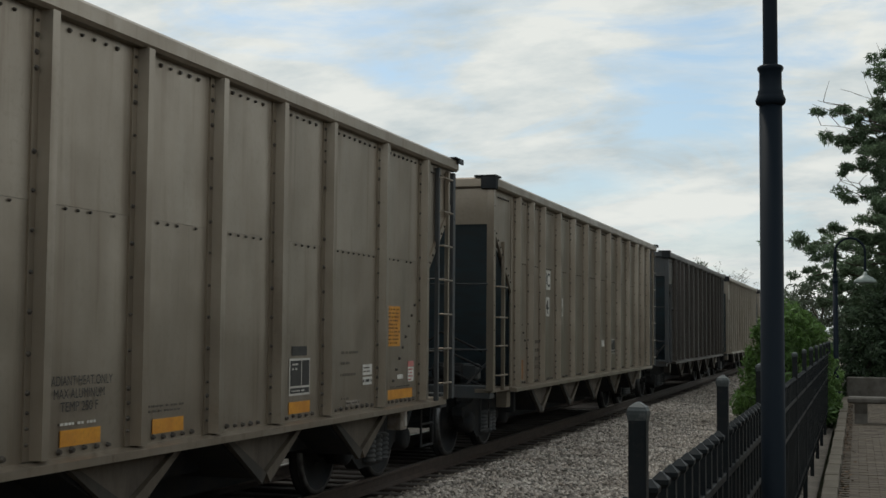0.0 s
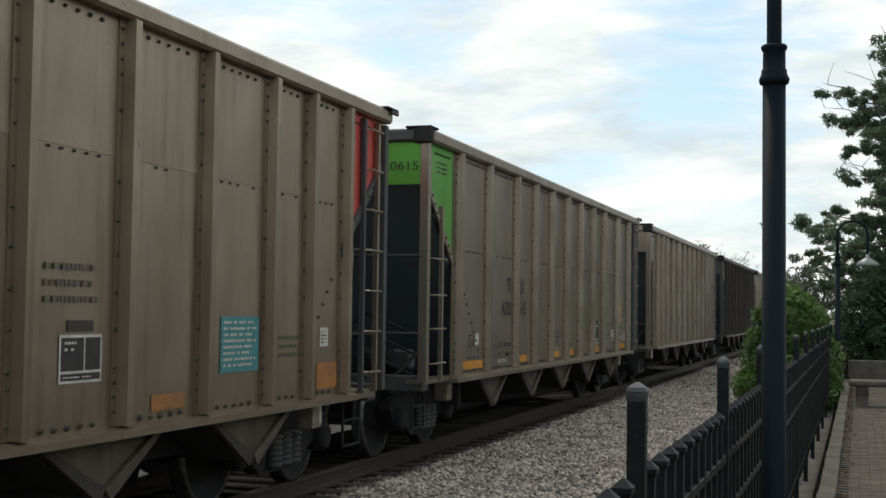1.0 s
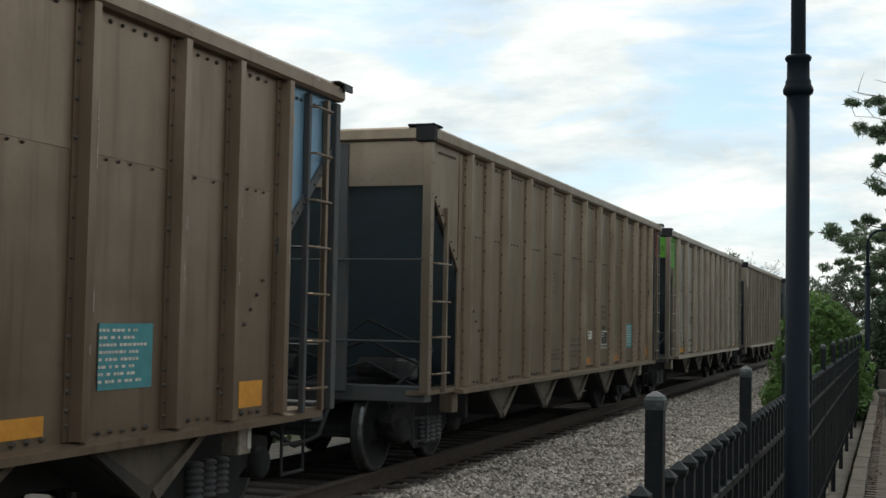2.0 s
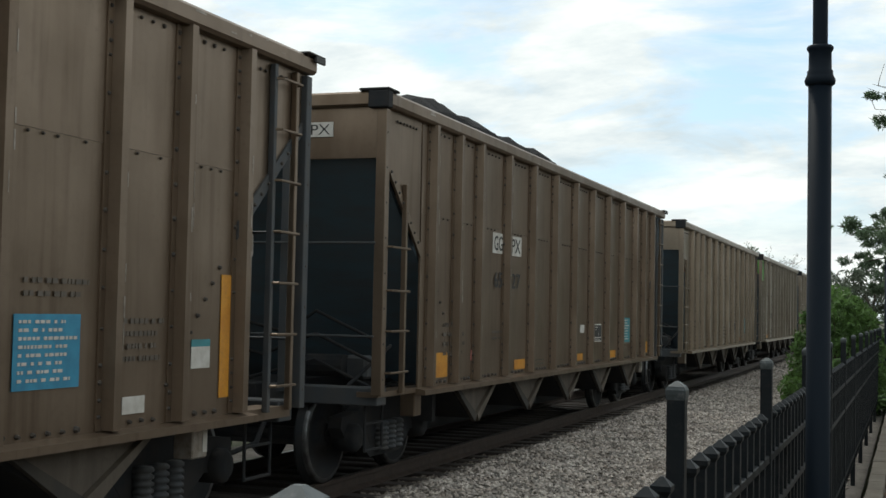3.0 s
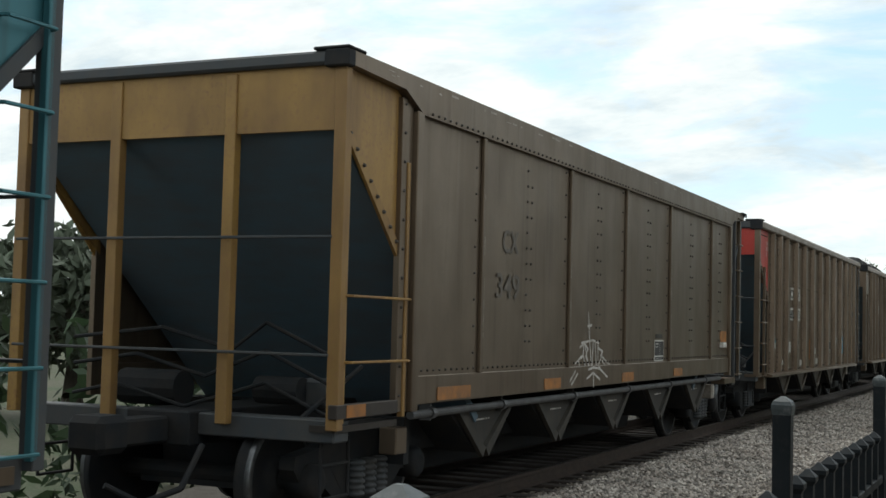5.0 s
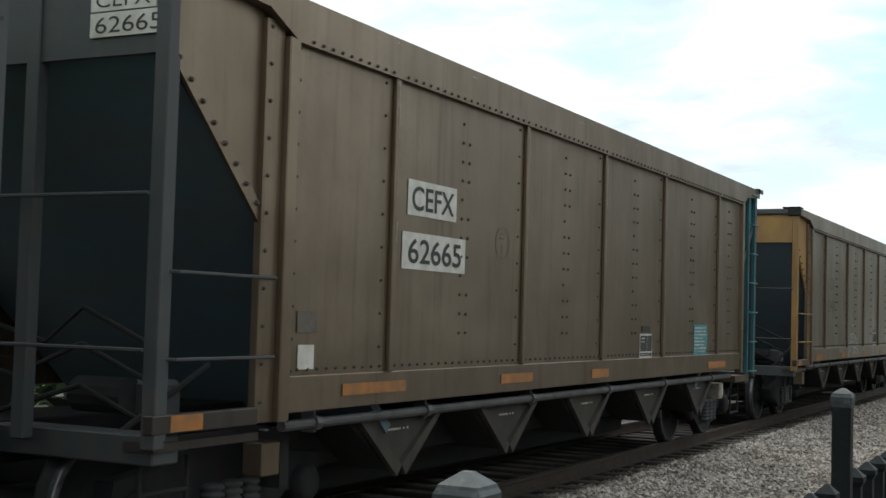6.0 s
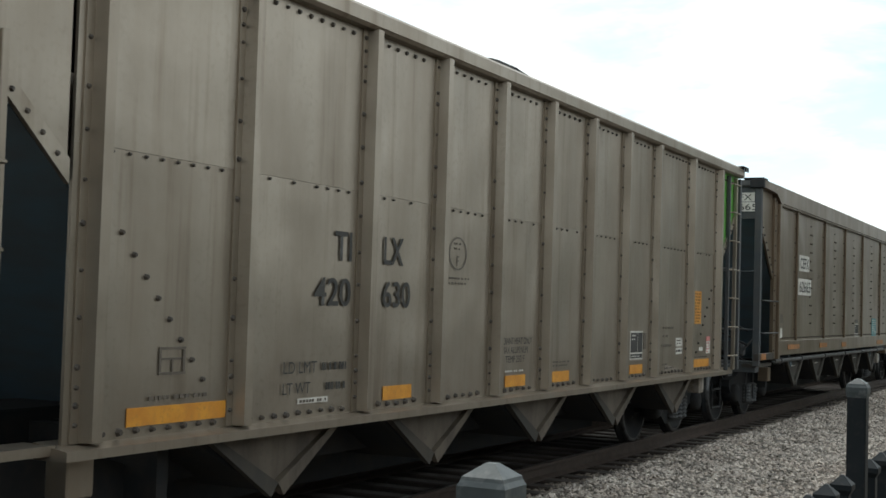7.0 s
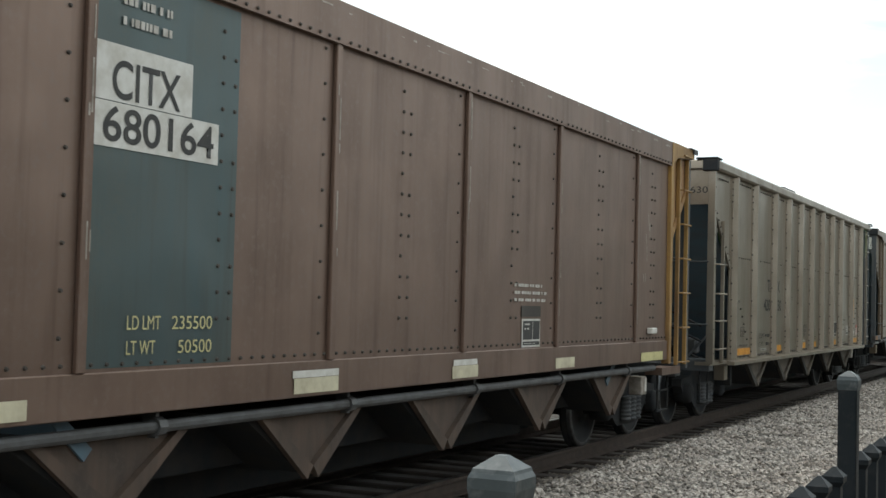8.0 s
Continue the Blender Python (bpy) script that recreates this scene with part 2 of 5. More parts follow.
STONE = surface("ballast_stone", (0.3972, 0.3527, 0.3095), (0.2579, 0.2158, 0.1824), (0.4539, 0.4211, 0.3869), rough=0.85, grain=2.0, fine=30, bump=0.3, per_piece=0.55)
BED = surface("ballast_bed", (0.12, 0.106, 0.09), (0.07, 0.06, 0.05), (0.20, 0.18, 0.155), rough=0.95, grain=3, fine=55, bump=0.8, bump_dist=0.03)
DUSTY = surface("dusty_ballast_stone", (0.21, 0.178, 0.148), (0.13, 0.105, 0.085), (0.27, 0.24, 0.205), rough=0.9, grain=2.0, fine=30, bump=0.3, per_piece=0.5)
# ballast, ties and rails: shade under the train deepens these three colours
OILY_SHADED = surface("oily_shaded_ballast", (0.016, 0.0142, 0.0125), (0.011, 0.0098, 0.009), (0.028, 0.0245, 0.021), rough=0.9, grain=3, fine=55, bump=0.8, bump_dist=0.03, per_piece=0.5)
TIE = surface("creosoted_timber", (0.031, 0.02356, 0.01922), (0.0465, 0.03534, 0.02852), rough=0.9, scale=(0.6, 6, 6), grain=4, fine=30, bump=0.5, per_piece=0.25)
RAIL = surface("rusty_rail", (0.04725, 0.0297, 0.0207), (0.0324, 0.02115, 0.01575), rough=0.7, grain=8)
RAIL_TOP = surface("worn_rail_head", (0.15, 0.135, 0.12), (0.09, 0.078, 0.068), rough=0.35, metal=0.8, grain=8)
SOIL = surface("soil_and_grass", (0.075, 0.070, 0.040), (0.045, 0.065, 0.025), (0.10, 0.09, 0.06), rough=0.95, grain=0.6, fine=12, bump=0.6, bump_dist=0.05)
PAVER = surface("brick_paver", (0.088, 0.069, 0.050), (0.060, 0.047, 0.034), (0.105, 0.084, 0.064), rough=0.9, grain=3, fine=60, bump=0.3, per_piece=0.22)
JOINT = surface("sandy_joint", (0.10, 0.085, 0.068), (0.07, 0.06, 0.045), rough=0.95, grain=5)
KERB = surface("concrete_edging", (0.135, 0.115, 0.088), (0.10, 0.083, 0.062), (0.155, 0.135, 0.107), rough=0.9, grain=3, fine=60, bump=0.3, per_piece=0.1)
WALL = surface("dull_olive_wall", (0.09, 0.093, 0.063), (0.06, 0.0675, 0.045), rough=0.9, grain=0.8, fine=12, bump=0.2)
BENCH = surface("weathered_stone", (0.115, 0.105, 0.092), (0.075, 0.066, 0.057), rough=0.85, grain=6, bump=0.3)
BARK = surface("bark", (0.085, 0.068, 0.052), (0.05, 0.04, 0.032), rough=0.95, scale=(1, 1, 0.3), grain=8, bump=0.6)
TWIG = surface("bare_twigs", (0.16, 0.14, 0.12), (0.10, 0.085, 0.07), rough=0.9, grain=4)
NEEDLE = surface("pine_foliage", (0.0975, 0.1495, 0.0858), (0.143, 0.195, 0.1105), thin=0.35, rough=0.7, grain=0.8, bump=0, per_piece=0.5)
LEAF = surface("bright_shrub_leaf", (0.117, 0.2059, 0.05429), (0.07488, 0.1404, 0.03931), thin=0.4, rough=0.55, grain=1.2, bump=0, per_piece=0.45)
HEDGE = surface("dark_hedge_leaf", (0.03, 0.054, 0.026), (0.045, 0.07, 0.032), thin=0.25, rough=0.65, grain=1.0, bump=0, per_piece=0.5)
FARLEAF = surface("distant_leaf", (0.085, 0.11, 0.07), (0.11, 0.125, 0.09), rough=0.8, grain=0.3, bump=0, per_piece=0.3)
DEADLEAF = surface("dead_leaf", (0.11, 0.062, 0.03), (0.07, 0.045, 0.025), rough=0.85, grain=9, bump=0, per_piece=0.4)


# ---- mesh helpers ----
def slab(bm, x0, x1, y0, y1, z0, z1, bevel=0.0):
    m = Matrix.Translation(((x0 + x1) / 2, (y0 + y1) / 2, (z0 + z1) / 2)) @ Matrix.Diagonal((abs(x1 - x0), abs(y1 - y0), abs(z1 - z0), 1))
    vs = bmesh.ops.create_cube(bm, size=1, matrix=m)["verts"]
    if bevel:
        es = list({e for v in vs for e in v.link_edges})
        bmesh.ops.bevel(bm, geom=es, offset=bevel, segments=1, affect="EDGES", clamp_overlap=True)
    return bm


def rod(bm, a, b, r, r2=None, n=8, caps=True):
    a, b = Vector(a), Vector(b)
    d = b - a
    m = Matrix.Translation((a + b) / 2) @ d.to_track_quat("Z", "Y").to_matrix().to_4x4()
    bmesh.ops.create_cone(bm, cap_ends=caps, segments=n, radius1=r, radius2=r if r2 is None else r2, depth=d.length, matrix=m)
    return bm


def prism(bm, outline, x0, x1):
    """A closed outline in y and z, drawn out from x0 to x1."""
    a = [bm.verts.new((x0, y, z)) for y, z in outline]
    b = [bm.verts.new((x1, y, z)) for y, z in outline]
    n = len(outline)
    fs = [bm.faces.new(a), bm.faces.new(b[::-1])]
    for i in range(n):
        fs.append(bm.faces.new((a[i], b[i], b[(i + 1) % n], a[(i + 1) % n])))
    bmesh.ops.recalc_face_normals(bm, faces=fs)
    return bm


def lathe(bm, profile, m=Matrix(), n=24):
    """Turns (radius, height) pairs about the z axis of m."""
    rings = []
    for r, h in profile:
        rings.append([bm.verts.new(m @ Vector((r * math.cos(2 * math.pi * k / n), r * math.sin(2 * math.pi * k / n), h))) for k in range(n)])
    for a, b in zip(rings, rings[1:]):
        for k in range(n):
            f = bm.faces.new((a[k], a[(k + 1) % n], b[(k + 1) % n], b[k]))
            f.smooth = True
    bm.faces.new(rings[0][::-1])
    bm.faces.new(rings[-1])
    return bm


def soup(name, verts, faces):
    me = bpy.data.meshes.new(name)
    me.from_pydata(verts, [], faces)
    return me


def part(name, shape, material, parent, label="", at=None):
    """Links a bmesh, or a mesh that is already made, as one object under a thing or a part."""
    if isinstance(shape, bmesh.types.BMesh):
        me = bpy.data.meshes.new(name)
        shape.to_mesh(me)
        shape.free()
    else:
        me = shape
    if not me.materials:
        me.materials.append(material)
    ob = new(name, me)
    ob.material_slots[0].link = "OBJECT"
    ob.material_slots[0].material = material
    ob.parent = parent
    if at is not None:
        ob.location = at
    if label:
        tagged(ob, label)
    if name in ("stem", "bolts", "end_bolts", "small_print", "bare_twig", "scuffs"):
        tagged(ob, kind="stuff")
    return ob


def thing(name, label, category, group="", kind="", at=(0, 0, 0)):
    ob = new(name)
    ob.empty_display_size = 0.2
    ob.location = at
    return tagged(ob, label, category, group, kind)


MADE = {}


def once(key, build):
    if key not in MADE:
        bm = bmesh.new()
        build(bm)
        me = bpy.data.meshes.new(key)
        bm.to_mesh(me)
        bm.free()
        MADE[key] = me
    return MADE[key]


# ---- lettering and plates on a side that faces +x ----
def lettering(text, y0, y1, z0, z1, x, material, parent, name="lettering"):
    cu = bpy.data.curves.new("text", "FONT")
    cu.body = text
    cu.offset = 0.012 if z1 - z0 > 0.12 else 0.0
    tmp = new("text", cu)
    me = bpy.data.meshes.new_from_object(tmp)
    bpy.data.objects.remove(tmp)
    xs, ys = [v.co.x for v in me.vertices], [v.co.y for v in me.vertices]
    sx, sy = (y1 - y0) / (max(xs) - min(xs)), (z1 - z0) / (max(ys) - min(ys))
    ox, oy = min(xs), min(ys)
    for v in me.vertices:
        v.co = (x, y0 + (v.co.x - ox) * sx, z0 + (v.co.y - oy) * sy)
    me.materials.clear()
    return part(name, me, material, parent)


def plate(y0, y1, z0, z1, x, material, parent, name="decal"):
    return part(name, slab(bmesh.new(), x - 0.004, x, y0, y1, z0, z1), material, parent)


def bars(rows, y0, y1, z0, z1, x, material, parent, seed=1):
    """Rows of writing too small to read, as short bars."""
    rnd, bm = random.Random(seed), bmesh.new()
    h = (z1 - z0) / rows
    for i in range(rows):
        y, end = y0, y1 - rnd.random() * 0.25 * (y1 - y0)
        while y < end - 0.01:
            w = min(end - y, rnd.uniform(0.018, 0.05) * max(0.6, (y1 - y0) / 0.6))
            slab(bm, x - 0.003, x, y, y + w, z0 + (i + 0.3) * h, z0 + (i + 0.7) * h)
            y += w + rnd.choice((0.012, 0.012, 0.04))
    return part("small_print", bm, material, parent)


def stencil_box(y0, y1, z0, z1, x, parent):
    """A black inspection stencil: white outline, dark fields, a white rule down the middle."""
    plate(y0, y1, z0, z1, x, WHITE, parent, "stencil_frame")
    w, m = 0.018, y0 + (y1 - y0) * 0.58
    c = z0 + (z1 - z0) * 0.2
    for a, b, p, q in ((y0 + w, m - w / 2, c + w, z1 - w), (m + w / 2, y1 - w, c + w, z1 - w), (y0 + w, y1 - w, z0 + w, c)):
        plate(a, b, p, q, x + 0.003, BLACK, parent, "stencil_field")
    bars(1, y0 + 0.04, y1 - 0.1, z0 + 0.025, c - 0.01, x + 0.006, WHITE, parent, 4)
    bars(2, y0 + 0.05, m - 0.06, z1 - 0.11, z1 - 0.03, x + 0.006, WHITE, parent, 5)


def ring(y, z, ry, rz, x, material, parent):
    bm = bmesh.new()
    n = 28
    for r in (1.0, 0.9):
        for k in range(n):
            a = 2 * math.pi * k / n
            bm.verts.new((x, y + ry * r * math.cos(a), z + rz * r * math.sin(a)))
    bm.verts.ensure_lookup_table()
    for k in range(n):
        bm.faces.new((bm.verts[k], bm.verts[(k + 1) % n], bm.verts[n + (k + 1) % n], bm.verts[n + k]))
    part("emblem_ring", bm, material, parent)
    bars(2, y - 0.07, y + 0.09, z + 0.02, z + 0.10, x, material, parent, 9)
    lettering("F", y - 0.02, y + 0.02, z - 0.10, z - 0.02, x, material, parent)


def spray(strokes, x0, width, material, parent):
    """Painted lines: chains of (y, z) points, drawn as flat bands."""
    bm = bmesh.new()
    for line in strokes:
        for (a, b), (c, d) in zip(line, line[1:]):
            x = x0 if max(b, d) > 1.30 else x0 + 0.026
            l = math.hypot(c - a, d - b) or 1e-6
            ny, nz = -(d - b) / l * width / 2, (c - a) / l * width / 2
            ey, ez = (c - a) / l * width * 0.45, (d - b) / l * width * 0.45
            bm.faces.new([bm.verts.new((x, p, q)) for p, q in ((a + ny - ey, b + nz - ez), (a - ny - ey, b - nz - ez), (c - ny + ey, d - nz + ez), (c + ny + ey, d + nz + ez))])
    return part("graffiti", bm, material, parent)


# ---- the train: local y runs back from the leading end, z from the rail head ----
TRACK_X = -6.163
SIDE, SHEET = 1.6, 1.51
POSTS = [-13.09, -11.79, -10.35, -9.24, -8.15, -7.05, -5.96, -4.87, -3.79, -2.39, -1.09]
CLOSE_POSTS = [-13.00, -12.22, -11.48, -10.38, -9.27, -8.16, -7.03, -5.95, -4.84, -3.74, -2.65, -1.86, -1.03]
RIBS = [-11.32, -8.88, -6.78, -4.68, -2.22]
TIPS = [-11.36, -9.22, -7.12, -5.01, -2.86]
FLAT_TIPS = [-10.93, -8.92, -6.87, -4.80, -2.74]
LENGTH, FLAT_LENGTH = 14.45, 13.98
CHORD, TOP, FLAT_TOP = 3.605, 3.748, 3.712


def stud(bm, x, y, z, r=0.017, h=0.014):
    """A bolt head that stands out to +x."""
    a = [bm.verts.new((x, y + r * math.cos(k * math.pi / 3), z + r * math.sin(k * math.pi / 3))) for k in range(6)]
    b = [bm.verts.new((x + h, y + 0.6 * r * math.cos(k * math.pi / 3), z + 0.6 * r * math.sin(k * math.pi / 3))) for k in range(6)]
    for k in range(6):
        bm.faces.new((a[k], a[(k + 1) % 6], b[(k + 1) % 6], b[k]))
    bm.faces.new(b)


def post_shape(bm):
    # hat section: a flat face on two flanks, with flanges against the sheet
    prism_z = [(-0.165, 0.0), (-0.165, 0.012), (-0.105, 0.012), (-0.088, 0.088), (-0.012, 0.088), (0.0, 0.076), (0.004, 0.012), (0.03, 0.012), (0.03, 0.0)]
    lo = [bm.verts.new((SHEET + d, y, 0.93)) for y, d in prism_z]
    hi = [bm.verts.new((SHEET + d, y, CHORD + 0.005)) for y, d in prism_z]
    n = len(prism_z)
    fs = [bm.faces.new((lo[i], lo[(i + 1) % n], hi[(i + 1) % n], hi[i])) for i in range(n)]
    fs += [bm.faces.new(lo), bm.faces.new(hi[::-1])]
    bmesh.ops.recalc_face_normals(bm, faces=fs)


def post_bolts(posts, seam):
    def build(bm):
        rnd = random.Random(3)
        for y in posts:
            z = 1.02
            while z < CHORD - 0.05:
                if rnd.random() < 0.93:
                    stud(bm, SHEET + 0.012, y - 0.137, z + rnd.uniform(-0.01, 0.01), rnd.choice((0.013, 0.016, 0.02)))
                z += 0.10 if (z < 1.25 or z > CHORD - 0.55) else 0.24
        for k in range(8):
            stud(bm, SHEET, -12.92 + 0.105 * k, 2.02 - 0.115 * k, 0.019, 0.02)
            stud(bm, SHEET, -1.36 - 0.095 * k, 1.98 - 0.115 * k, 0.019, 0.02)
        for a, b in zip(posts, posts[1:]):
            y = a + 0.07
            while y < b - 0.24:
                stud(bm, SHEET, y, 0.958 + rnd.uniform(-0.005, 0.005), rnd.choice((0.018, 0.022, 0.025)), 0.024)
                stud(bm, SHEET, y, CHORD - 0.055, rnd.choice((0.014, 0.019)), 0.018)
                if rnd.random() < 0.85:
                    stud(bm, SHEET + 0.004, y, seam - 0.02, 0.012)
                y += 0.135
    return build


def rib_bolts(bm):
    ends = [-12.62, *RIBS, -0.95]
    for a, b in zip(ends, ends[1:]):
        m = (a + b) / 2
        for k in range(12 if a > -12 else 0):
            for o in (-0.06, 0.06):
                if k % 4 != 3 or o < 0:
                    stud(bm, 1.55, m + o, 1.55 + k * 0.155, 0.016)
        y = a + 0.1
        while y < b - 0.05:
            stud(bm, 1.55, y, 1.31, 0.014)
            stud(bm, 1.6, y, 3.448, 0.014)
            y += 0.12
        for k in range(9):
            stud(bm, 1.55, a - 0.14, 1.45 + k * 0.24, 0.014)
    for k in range(11):
        stud(bm, 1.556, -12.93, 1.12 + k * 0.235, 0.016)
        stud(bm, 1.55, -12.60, 1.30 + k * 0.21, 0.014)
    for k in range(8):
        t = k / 7
        stud(bm, 1.535, -FLAT_LENGTH + 0.17 + 0.80 * t, 3.11 - 0.76 * t, 0.019, 0.02)


def rim_bolts(bm):
    """Bolts along the end panels, both ends."""
    for front in (True, False):
        def yy(y):
            return -y if front else -LENGTH + y
        for k in range(7):
            stud(bm, 1.522, yy(0.42 + k * 0.085), 3.51, 0.016)
        for k in range(9):
            t = k / 8
            stud(bm, 1.535, yy(0.17 + 0.84 * t), 3.10 - 0.72 * t, 0.017)
        for k in range(8):
            stud(bm, 1.56, yy(0.08), 1.05 + 0.33 * k, 0.017)


def hopper_shape(bm, half, top, tip, x1=1.44):
    prism(bm, [(-half - 0.12, top), (half + 0.12, top), (0.08, tip + 0.02), (-0.08, tip + 0.02)], -x1, x1)


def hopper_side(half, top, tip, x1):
    """The triangular plate at the side of a hopper, with folded edges that meet at its foot."""
    def build(bm):
        prism(bm, [(-half, top), (half, top), (0.06, tip), (-0.06, tip)], x1, x1 + 0.012)
    return build


def hopper_flange(half, top, tip, x1, s):
    """One folded edge of a hopper's side plate."""
    return lambda bm: prism(bm, [(s * half, top), (s * (half - 0.085), top), (0.0, tip + 0.065), (s * 0.07, tip - 0.02)], x1 + 0.012, x1 + 0.055)


def hopper(car, y, key, half, top, tip, x1, plate_paint, label=""):
    # the hopper's slopes are coloured black to stand for their shadow
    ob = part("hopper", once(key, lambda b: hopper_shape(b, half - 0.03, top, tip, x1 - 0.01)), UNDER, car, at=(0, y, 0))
    for q in (0, math.pi):
        part("side_plate", once(key + "_side", hopper_side(half, top, tip, x1)), plate_paint, ob, label).rotation_euler = (0, 0, q)
        # one fold of each grimy plate is painted darker as its shaded side
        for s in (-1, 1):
            part("flange", once(f"{key}_flange{s}", hopper_flange(half, top, tip, x1, s)), plate_paint if s > 0 or plate_paint is not GRIME else DUSTY_SHADED, ob).rotation_euler = (0, 0, q)


def wheel_shape(bm):
    for s in (-1, 1):
        m = Matrix.Translation((s * 0.72, 0, 0)) @ Matrix.Rotation(s * math.pi / 2, 4, "Y")
        lathe(bm, [(0.482, -0.035), (0.485, -0.01), (0.462, 0.005), (0.455, 0.075), (0.445, 0.085), (0.395, 0.085), (0.375, 0.055), (0.20, 0.03), (0.13, 0.06), (0.12, 0.10), (0.09, 0.105)], m, 32)
    rod(bm, (-1.1, 0, 0), (1.1, 0, 0), 0.08, n=12)


def rim_shape(s):
    def build(bm):
        m = Matrix.Translation((s * 0.72, 0, 0)) @ Matrix.Rotation(s * math.pi / 2, 4, "Y")
        prof = [(0.4575, 0.005), (0.459, 0.078), (0.447, 0.089), (0.41, 0.089)]
        n = 32
        rings = [[bm.verts.new(m @ Vector((r * math.cos(2 * math.pi * k / n), r * math.sin(2 * math.pi * k / n), h))) for k in range(n)] for r, h in prof]
        for a, b in zip(rings, rings[1:]):
            for k in range(n):
                bm.faces.new((a[k], a[(k + 1) % n], b[(k + 1) % n], b[k])).smooth = True
    return build


def frame_shape(bm):
    out = [(-1.12, 0.56), (-1.10, 0.66), (-0.72, 0.70), (-0.42, 0.80), (0.42, 0.80), (0.72, 0.70), (1.10, 0.66), (1.12, 0.56), (0.98, 0.40), (0.70, 0.42), (0.40, 0.22), (-0.40, 0.22), (-0.70, 0.42), (-0.98, 0.40)]
    prism(bm, out, 0.92, 1.06)
    prism(bm, [(-0.62, 0.60), (-0.38, 0.72), (-0.38, 0.34)], 1.055, 1.062)
    prism(bm, [(0.62, 0.60), (0.38, 0.72), (0.38, 0.34)], 1.055, 1.062)


def spring_shape(bm):
    prof = []
    for k in range(6):
        prof += [(0.062, 0.27 + k * 0.05), (0.085, 0.283 + k * 0.05), (0.085, 0.303 + k * 0.05)]
    lathe(bm, [*prof, (0.062, 0.57)], Matrix(), 12)


def bearing_shape(bm):
    m = Matrix.Translation((0.92, 0, 0)) @ Matrix.Rotation(math.pi / 2, 4, "Y")
    lathe(bm, [(0.14, 0.0), (0.14, 0.20), (0.11, 0.23), (0.06, 0.24)], m, 16)


def bolster_shape(bm):
    slab(bm, -0.95, 0.95, -0.2, 0.2, 0.42, 0.72, 0.02)
    slab(bm, -0.5, 0.5, -0.95, 0.95, 0.36, 0.44)


WHEELS = []


def truck(car, y):
    t = part("truck", once("bolster", bolster_shape), UNDER, car, at=(0, y, 0))
    frame_mesh, spring = once("side_frame", frame_shape), once("spring", spring_shape)
    for s in (0, math.pi):
        ob = part("side_frame", frame_mesh, UNDER, t)
        ob.rotation_euler = (0, 0, s)
        for dy in (-0.2, 0.0, 0.2):
            part("spring", spring, STEEL, t, at=(1.09 if s == 0 else -1.09, dy, 0))
    for dy in (-0.89, 0.89):
        w = part("wheelset", once("wheelset", wheel_shape), UNDER, t, at=(0, dy, 0.457))
        for s in (-1, 1):
            part("rim", once(f"rim{s}", rim_shape(s)), TREAD, w, "bright worn steel wheel rim")
        WHEELS.append(w)
        part("bearing", once("bearing", bearing_shape), UNDER, t, at=(0, dy, 0.457))
    return t


def ladder_parts(car, paint_, y0, y1, z0, z1, rungs, x=1.57, tops=None):
    """Two stiles and rungs on the side of a car end."""
    bm = bmesh.new()
    slab(bm, x - 0.05, x, y0 - 0.024, y0 + 0.024, z0, z1, 0.005)
    part("ladder_stile", bm, paint_ if y1 < -5 or paint_ in (YELLOW, TEAL_PAINT) else STEEL, car)
    bm = bmesh.new()
    slab(bm, x - 0.05, x, y1 - 0.024, y1 + 0.024, z0, tops or z1, 0.005)
    part("ladder_stile", bm, paint_, car)

    def rung(b):
        pts = [(x - 0.02, y0, 0), (x + 0.045, y0 + 0.02, 0), (x + 0.045, y1 - 0.02, 0), (x - 0.02, y1, 0)]
        for a, c in zip(pts, pts[1:]):
            rod(b, a, c, 0.011, n=6)
    me = once(f"rung{y0:.2f}{y1:.2f}{x:.2f}", rung)
    for z in rungs:
        part("rung", me, paint_, car, at=(0, 0, z))


def load_shape(peak, seed, crest=None, length=LENGTH):
    def build(bm):
        rnd = random.Random(seed)
        nx, ny = 14, 90
        grid = []
        for j in range(ny + 1):
            row = []
            for i in range(nx + 1):
                u, v = i / nx * 2 - 1, j / ny
                y = -0.25 - v * (length - 0.5)
                hump = 0.55 + 0.45 * noise.noise(Vector((seed * 3.1, y * 0.32, 0)))
                if crest:
                    hump = float(np.interp(y, [a for a, _ in crest], [b for _, b in crest])) * (0.9 + 0.25 * noise.noise(Vector((seed, y * 0.9, 2))))
                z = 3.50 + (1 - u ** 8) * peak * hump * min(1, 9 * v, 9 * (1 - v)) + 0.05 * noise.noise(Vector((u * 4, y * 3, seed))) + 0.03 * rnd.random()
                row.append(bm.verts.new((u * 1.44, y, z)))
            grid.append(row)
        for j in range(ny):
            for i in range(nx):
                bm.faces.new((grid[j][i], grid[j][i + 1], grid[j + 1][i + 1], grid[j + 1][i]))
        bmesh.ops.recalc_face_normals(bm, faces=bm.faces)
    return build


